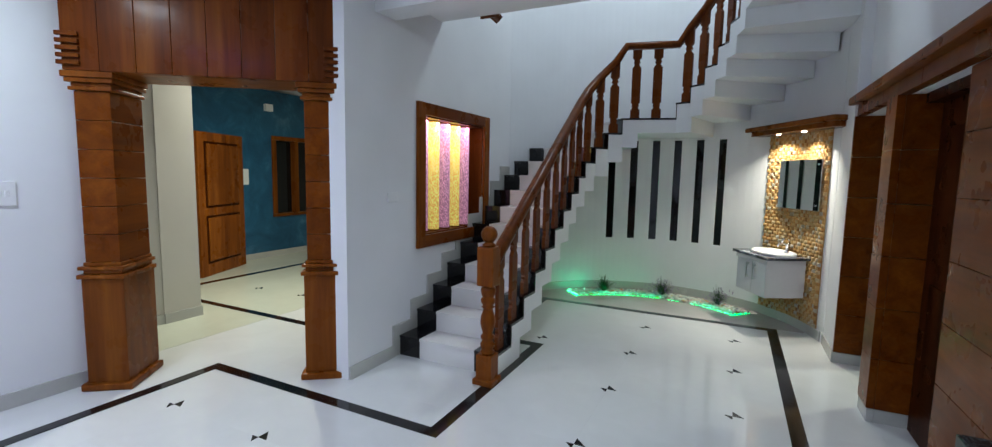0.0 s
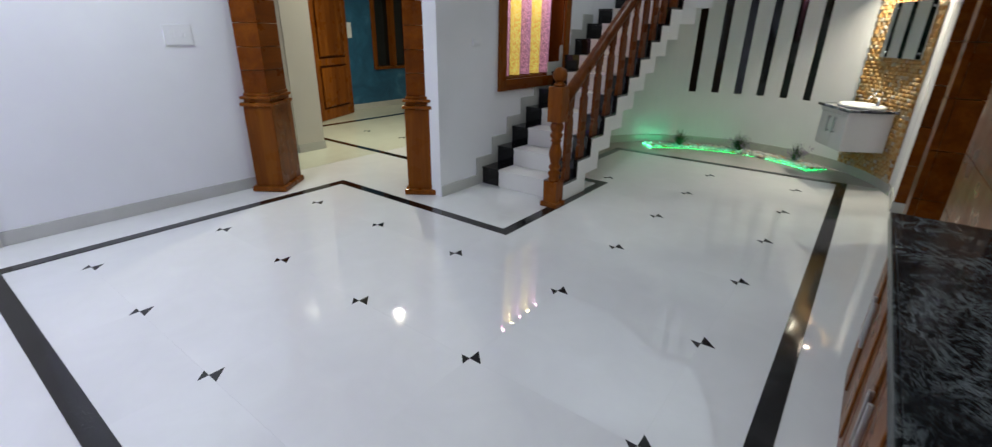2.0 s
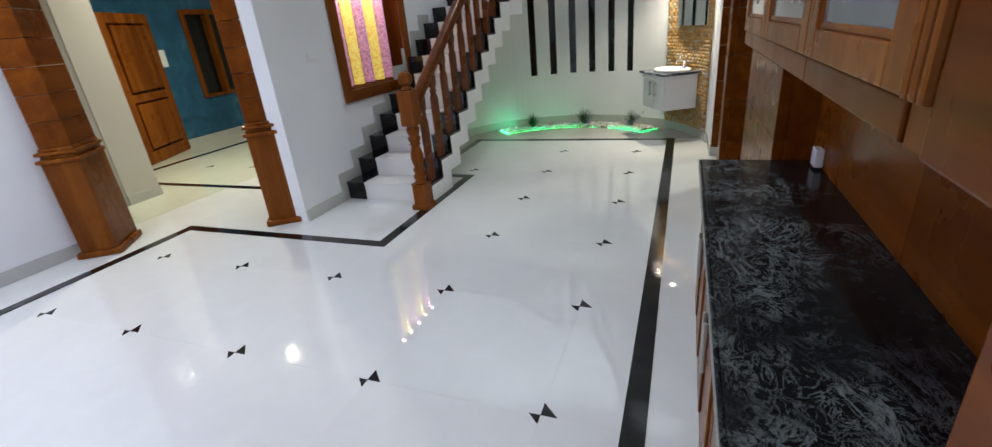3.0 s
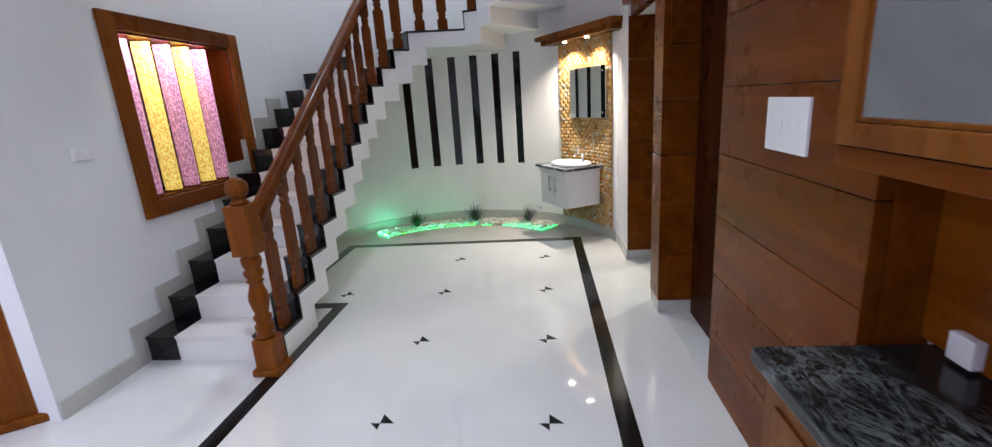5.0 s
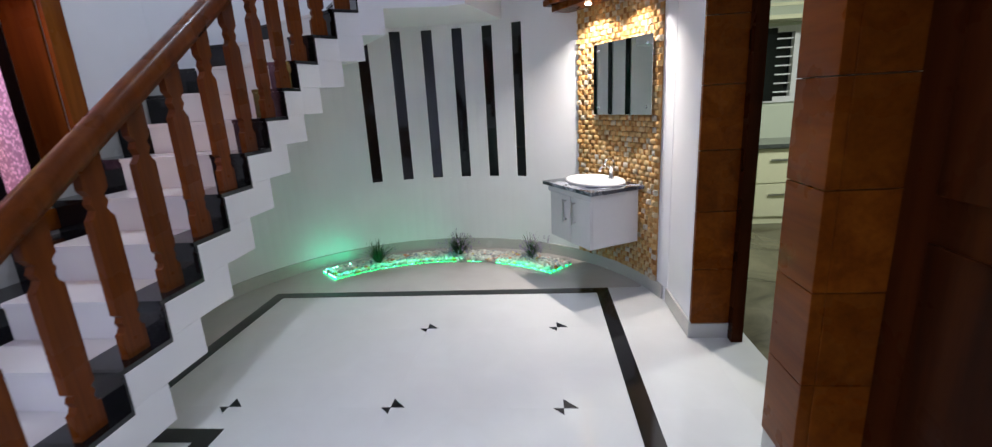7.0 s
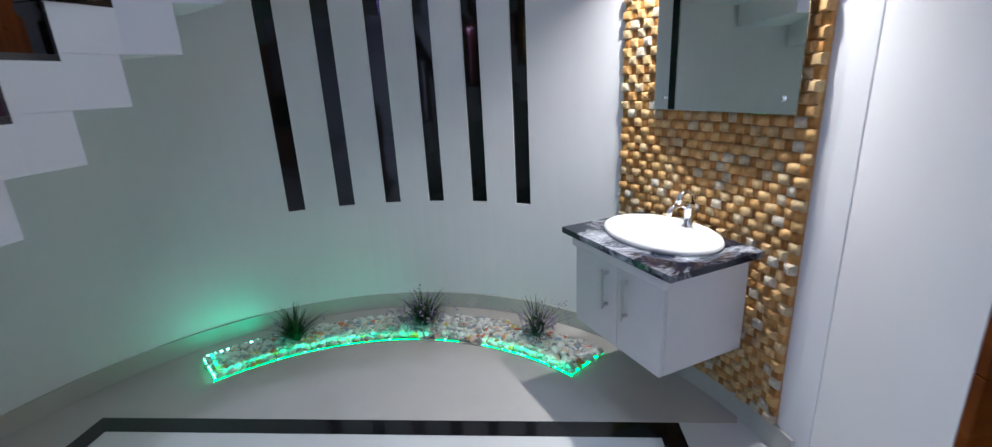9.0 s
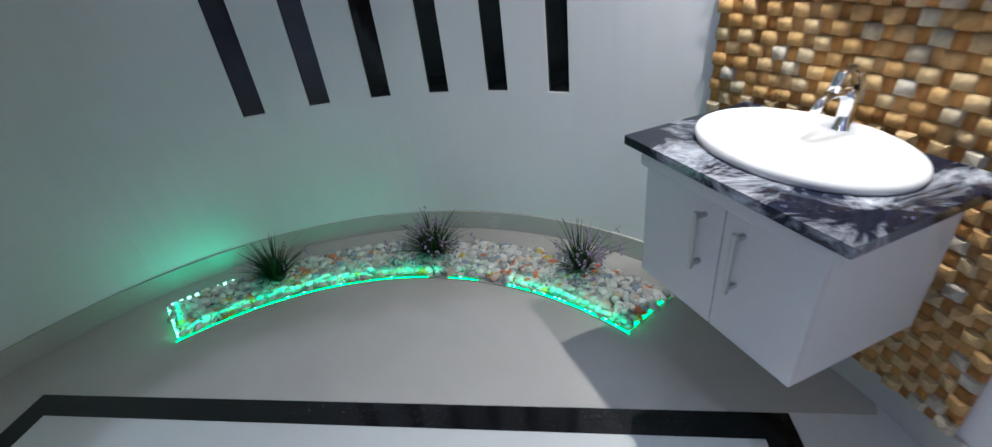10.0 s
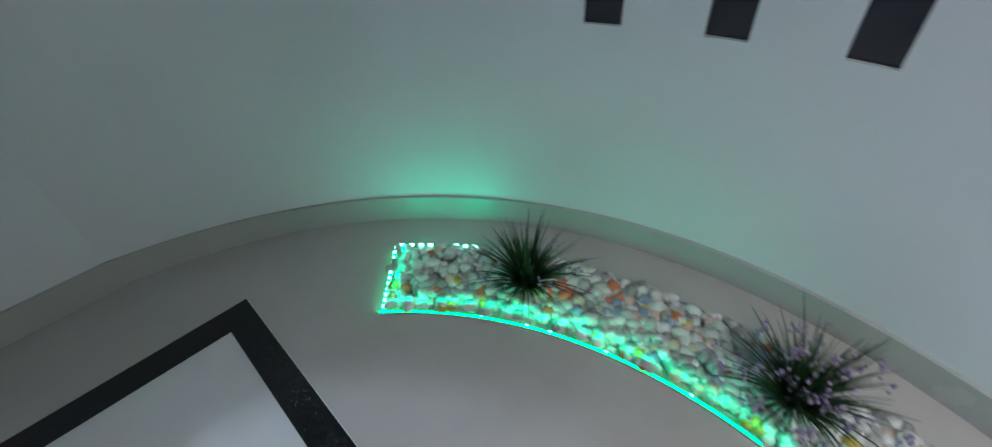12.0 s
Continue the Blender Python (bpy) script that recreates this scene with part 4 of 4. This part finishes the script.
def heap(count, spots):
    """Many small rounded stones in one mesh."""
    vs, fs = [], []
    for i in range(count):
        m = spots(rng)
        base = len(vs)
        vs += [tuple(m @ v) for v in ICO_V]
        fs += [tuple(j + base for j in f) for f in ICO_F]
    me = bpy.data.meshes.new("pebble_fill")
    me.from_pydata(vs, [], fs)
    for p in me.polygons:
        p.use_smooth = True
    return me


def pebble_spot(rng):
    a, rr = rng.uniform(A1 + 0.5, A0 - 0.5), math.sqrt(rng.uniform((RB0 + 0.016) ** 2, (RB1 - 0.010) ** 2))
    x, y = arc(a, rr)
    s = rng.choice((0.014, 0.016, 0.019, 0.022)) * rng.uniform(0.85, 1.15)
    return pose(x, y, 0.006 + s * 0.4 + rng.uniform(0, 0.010), rng.uniform(-30, 30), rng.uniform(-30, 30), rng.uniform(0, 360)) @ Matrix.Diagonal((s * rng.uniform(1, 1.5), s, s * rng.uniform(0.55, 0.85), 1))


me = heap(2300, pebble_spot)
me.materials.append(PEBBLE)
peb = new("pebble_fill", me)
peb.parent = bed
peb["kind"] = "stuff"
LED = glow("green_led_glow", (0.01, 1.0, 0.22), 4.5)
BEAD = glow("green_led_core", (0.22, 1.0, 0.62), 9.0)
# Added low lip that screens the floor from the green strip.
part("edge", curved(A0, A1, 0.0, 0.008, RB0 - 0.003, RB0 - 0.0005), GREY, bed)
led, cores = bmesh.new(), bmesh.new()


def bead(bm, a, rr, turn, z0=0.008, z1=0.016, half=0.007, thick=0.0035):
    x, y = arc(a, rr)
    add_box(bm, -half, half, -thick, thick, z0, z1, m=pose(x, y, 0, 0, 0, turn))


a = A0 - 0.3
while a > A1:
    if not (70 < a < 77 or 83 < a < 87):
        bead(led, a, RB0 + 0.004, a + 90, 0.004, 0.009, 0.0118, 0.0022)
        if rng.random() < (0.55 if a < 70 else 0.16):
            bead(cores, a, RB0 + 0.005, a + 90, 0.0095, 0.013, 0.004, 0.002)
    a -= 1.04
for k in (1.3, 2.5, 3.7, 4.9, 8.2, 9.4, 10.6):
    bead(cores, A0 - k, RB1 - 0.010, A0 - k + 90, 0.022, 0.030)
for end, turn in ((A0 - 0.4, A0), (A1 + 0.4, A1)):
    rr = RB0 + 0.016
    while rr < RB1 - 0.01:
        bead(led, end, rr, turn, 0.005, 0.016, 0.0105)
        if end > 90:
            bead(cores, end, rr, turn, 0.0165, 0.021, 0.005)
        rr += 0.0225
cp = part("light_bead", cores, BEAD, bed, "bright green light beads")
cp["kind"] = "stuff"
lp = part("light_strip", led, LED, bed, "glowing green light strip")
lp["kind"] = "stuff"
for a, watts in ((134, 0.13), (127, 0.20), (119, 0.25), (111, 0.22), (102, 0.15), (92, 0.12), (78, 0.10), (64, 0.09), (52, 0.08)):
    x, y = arc(a, RB1 - 0.01 if a > 120 else RB0 + 0.01)
    area_lamp("led_strip_light", look((x, y, 0.040), (*arc(a + 1, R), 0.42)), 0.16, watts, (0.0, 1.0, 0.44))

for a, watts in ((130, 0.11), (117, 0.10), (104, 0.10), (91, 0.08), (64, 0.10), (52, 0.10)):
    x, y = arc(a, RB0 + 0.002)
    area_lamp("led_strip_light", look((x, y, 0.046), (*arc(a, RB0 + 0.05), 0.006)), 0.28, watts, (0.0, 1.0, 0.42), 180, 0.008)
x, y = arc(A0 - 0.6, (RB0 + RB1) / 2)
area_lamp("led_strip_light", look((x, y, 0.046), (*arc(A0 - 3, (RB0 + RB1) / 2), 0.006)), 0.24, 0.09, (0.0, 1.0, 0.42), 180, 0.008)

m, n, l, b = material("grass_leaf")
geo = n.new("ShaderNodeNewGeometry")
l.new(ramp(n, l, geo.outputs["Random Per Island"], [(0, (0.012, 0.03, 0.010)), (0.6, (0.03, 0.075, 0.022)), (1, (0.07, 0.12, 0.04))]), b.inputs["Base Color"])
b.inputs["Roughness"].default_value = 0.45
LEAF = m
PETAL = plain("mauve_petal", (0.32, 0.24, 0.38), 0.6)


def plant(x, y, seed, h, label, leaves=110, flowers=14):
    rng = random.Random(seed)
    p = thing("grass_plant", pose(x, y, 0.012), label, "plant", "plants in the pebble bed")
    bm, fl = bmesh.new(), bmesh.new()
    for i in range(leaves):
        az, lean, ln = rng.uniform(0, 2 * math.pi), rng.uniform(0.1, 1.25), h * rng.choice((0.5, 0.75, 1.0)) * rng.uniform(0.75, 1.2)
        w = rng.uniform(0.0025, 0.0065)
        pts = []
        for s in range(5):
            f = s / 4
            out = ln * lean * 0.75 * f ** 1.4
            pts.append(Vector((math.cos(az) * (0.01 + out), math.sin(az) * (0.01 + out), ln * f * (1 - 0.35 * lean * f))))
        side = Vector((-math.sin(az), math.cos(az), 0))
        ring = [[bm.verts.new(q - side * w * (1 - 0.9 * s / 4)), bm.verts.new(q + side * w * (1 - 0.9 * s / 4))] for s, q in enumerate(pts)]
        for u, v in zip(ring, ring[1:]):
            bm.faces.new((u[0], u[1], v[1], v[0]))
        if i < flowers:
            for s in range(3):
                q = pts[-1] - Vector((0, 0, 0.012 * s))
                bmesh.ops.create_icosphere(fl, subdivisions=1, radius=rng.uniform(0.004, 0.007), matrix=Matrix.Translation(q + Vector((rng.uniform(-0.008, 0.008), rng.uniform(-0.008, 0.008), 0))))
    lo = part("foliage", bm, LEAF, p)
    lo["kind"] = "stuff"
    fo = part("blossom", fl, PETAL, p, "small mauve flowers")
    fo["kind"] = "stuff"


for a, rr, seed, h, nl, nf in ((118.0, 1.38, 3, 0.22, 420, 10), (87.3, 1.38, 5, 0.23, 400, 80), (59.8, 1.44, 8, 0.23, 210, 70)):
    x, y = arc(a, rr)
    plant(x, y, seed, h, "tuft of dark green grass with mauve flowers in the pebbles", nl, nf)

# The bed lies slightly askew in the bay.
px, py = arc(A1, RB0)
SKEW = pose(px, py, 0, 0, 0, 0.9) @ pose(-px, -py, 0)
bed.matrix_basis = SKEW

# ---- blue room ----
m, n, l, b = material("blue_textured_paint")
c = coords(n, l)
l.new(ramp(n, l, noise_tex(n, l, c, 2.2, 6, 0.65, 0.8), [(0.3, (0.012, 0.060, 0.125)), (0.55, (0.026, 0.115, 0.21)), (0.8, (0.12, 0.26, 0.38))]), b.inputs["Base Color"])
b.inputs["Roughness"].default_value = 0.3
bump(n, l, noise_tex(n, l, c, 14, 5), b, 0.3, 0.01)
BLUE = m
BWX = -7.0
wy0, wy1, wz0, wz1 = 5.635, 7.13, 0.71, 2.13
for bx in ((3.62, wy0, 0, CEILING), (wy1, 8.6, 0, CEILING), (wy0, wy1, 0, wz0), (wy0, wy1, wz1, CEILING)):
    wall("wall_blue", box(BWX - 0.2, BWX, bx[0], bx[1], bx[2], bx[3]), BLUE, "dark blue textured feature wall")
skirting(box(BWX + 0.001, BWX + 0.013, 3.62, 8.6, 0, 0.10))
win = structure(new("window_1"), "wooden window with dark panes in the blue wall", "window")
part("sill", box(BWX - 0.1, BWX + 0.04, wy0, wy1, wz0, wz0 + 0.05), LIGHT_WOOD, win)
part("head", box(BWX - 0.1, BWX + 0.03, wy0, wy1, wz1 - 0.07, wz1), TEAK, win)
for i in range(4):
    y = wy0 + i * (wy1 - wy0 - 0.08) / 3
    part("mullion", box(BWX - 0.1, BWX + 0.03, y, y + 0.08, wz0 + 0.051, wz1 - 0.071), TEAK, win)
part("pane", box(BWX - 0.09, BWX - 0.08, wy0 + 0.08, wy1 - 0.08, wz0 + 0.052, wz1 - 0.072), VOID, win, "dark night glass")
leaf_m = pose(-6.31, 3.89, 0, 0, 0, math.degrees(math.atan2(0.91, -0.40)))
dl = structure(new("door_3"), "open panelled teak entrance door standing ajar", "door")
dl.matrix_world = leaf_m
part("leaf", box(0, 1.08, -0.02, 0.02, 0.005, 2.05, 0.004), TEAK, dl)
for z0, z1 in ((0.2, 0.85), (1.0, 1.9)):
    # Thin dark sheet round the raised panel; its colour paints the recess shade.
    part("panel_groove", box(0.14, 0.94, -0.024, -0.0205, z0 - 0.02, z1 + 0.02), DARK_WOOD, dl)
    part("panel", box(0.17, 0.91, -0.045, -0.0245, z0 + 0.01, z1 - 0.01, 0.016), TEAK, dl)
switch_plate(pose(BWX, 5.105, 1.413, 0, 0, 90), 0.14, 0.26, 2, "white switch plate on the blue wall")
wl = thing("wall_lamp", pose(BWX, 5.574, 2.60), "small square white wall lamp on the blue wall", "lamp")
part("housing", box(0.001, 0.07, -0.07, 0.07, -0.06, 0.06, 0.008), PLASTIC, wl)
lamp = thing("hall_ceiling_light", pose(-4.45, 3.72, 2.83), "round white ceiling light", "ceiling light")
part("diffuser", lathe([(0.055, 0), (0.065, 0.01), (0.065, 0.05)], 28), glow("white_lamp_glow", (1, 0.98, 0.9), 20), lamp)

# ---- kitchen ----
OCHRE_FLOOR = tile("stone_look_kitchen_tile", (0.17, 0.155, 0.10), 0.18, 0.22)
structure(obj("kitchen_floor", box(EAST + 0.30, 6.0, 2.6, 8.0, -0.002, 0.001), OCHRE_FLOOR), "brown-green stone-look kitchen floor", "floor")
KW = paint("kitchen_wall_paint", (0.66, 0.72, 0.58))
KY = 7.60
kwx0, kwx1, kwz0, kwz1 = 2.55, 4.35, 1.20, 1.97
for bx in ((EAST + 0.25, kwx0, 0, CEILING), (kwx1, 6.0, 0, CEILING), (kwx0, kwx1, 0, kwz0), (kwx0, kwx1, kwz1, CEILING)):
    wall("wall_kitchen", box(bx[0], bx[1], KY, KY + 0.2, bx[2], bx[3]), KW, "pale green kitchen wall")
wall("wall_kitchen_east", box(6.0, 6.2, 2.6, 7.75, 0, CEILING), KW, "pale green kitchen wall")
wall("wall_kitchen_south", box(EAST + 0.5, 6.2, 2.4, 2.6, 0, CEILING), KW, "pale green kitchen wall")
wall("wall_kitchen_west", box(EAST + 0.23, EAST + 0.25, 5.19, KY, 0, CEILING), KW, "pale green kitchen wall")
structure(obj("ceiling_kitchen", box(EAST + 0.3, 6.2, 2.4, 7.75, CEILING - 0.06, CEILING + 0.04), CEIL), "white kitchen ceiling", "ceiling")
YEL = plain("yellow_laminate", (0.72, 0.36, 0.02), 0.25)
CRM = plain("cream_laminate", (0.74, 0.74, 0.52), 0.25)
kt = thing("kitchen_worktop", pose(0, 0, 0), "grey-green granite kitchen worktop", "counter")
part("slab", box(EAST + 0.3, 5.4, KY - 0.62, KY - 0.001, 0.78, 0.82, 0.004), granite("grey_granite", (0.10, 0.12, 0.11), (0.3, 0.33, 0.3), 12), kt)
x = 1.48
for i, (w, mat) in enumerate(((0.5, CRM), (0.5, CRM), (0.42, CRM), (0.47, YEL), (0.60, CRM), (0.6, CRM), (0.5, YEL))):
    kc = thing("kitchen_cabinet", pose(x, KY - 0.58, 0), ("yellow" if mat is YEL else "cream") + " laminate kitchen base cabinet", "cabinet", "kitchen base cabinets")
    part("body", box(0.004, w - 0.004, 0.02, 0.57, 0.0, 0.779), CRM, kc)
    if mat is YEL:
        fr = [(0.08, 0.77)]
    else:
        fr = [(0.08, 0.42), (0.43, 0.77)]
    for z0, z1 in fr:
        d = part("front", box(0.006, w - 0.006, 0, 0.019, z0, z1, 0.003), mat, kc)
        part("handle", box(w * 0.3, w * 0.7, -0.022, -0.012, z1 - 0.12, z1 - 0.10, 0.003), STEEL, d, "steel bar handle")
    x += w
kw = structure(new("window_2"), "white barred kitchen window with dark panes", "window")
part("frame", box(kwx0, kwx1, KY - 0.02, KY + 0.05, kwz0, kwz0 + 0.06), PLASTIC, kw)
part("frame", box(kwx0, kwx1, KY - 0.02, KY + 0.05, kwz1 - 0.06, kwz1), PLASTIC, kw)
for i in range(4):
    xx = 2.55 + i * 0.50
    part("mullion", box(xx - 0.05, xx + 0.06, KY - 0.02, KY + 0.05, kwz0 + 0.061, kwz1 - 0.061), PLASTIC, kw)
    if i < 3:
        part("shutter", box(xx + 0.062, xx + 0.27, KY - 0.03, KY - 0.012, kwz0 + 0.02, kwz1 - 0.02), VOID, kw, "dark glazed shutter")
        for q in range(7):
            z = kwz0 + 0.10 + q * 0.09
            part("bar", box(xx + 0.272, xx + 0.448, KY + 0.01, KY + 0.022, z, z + 0.014), PLASTIC, kw)
part("pane", box(kwx0 + 0.06, kwx1 - 0.06, KY + 0.06, KY + 0.07, kwz0 + 0.06, kwz1 - 0.06), VOID, kw, "dark night glass")
sh = thing("kitchen_wall_shelf", pose(0, 0, 0), "long cream shelf over the kitchen window", "shelf")
part("board", box(2.3, 5.4, KY - 0.32, KY - 0.001, 2.0, 2.04, 0.004), CRM, sh)
part("rail", box(2.3, 5.4, KY - 0.32, KY - 0.30, 2.12, 2.15), CRM, sh)
for xx in (2.5, 3.2, 3.9, 4.6):
    part("post", box(xx, xx + 0.08, KY - 0.325, KY - 0.295, 2.041, 2.3), CRM, sh)

# ---- floor tiles ----
TG = 0.00015
bm = box(TG, DX - TG, TG, DY - TG, -0.0029, 0.0, 0.0)
tile0 = part("floor_tile", bm, FLOOR, floor)
tile0.location = (BX, BY, 0)
for i in range(-1, 5):
    for j in range(-6, 9):
        if (i, j) == (0, 0):
            continue
        x0, y0 = BX - i * DX, BY + j * DY
        if x0 > EAST + 0.2 or y0 > 6.5:
            continue
        t = tile0.copy()
        t.location = (x0, y0, 0)
        scene.collection.objects.link(t)
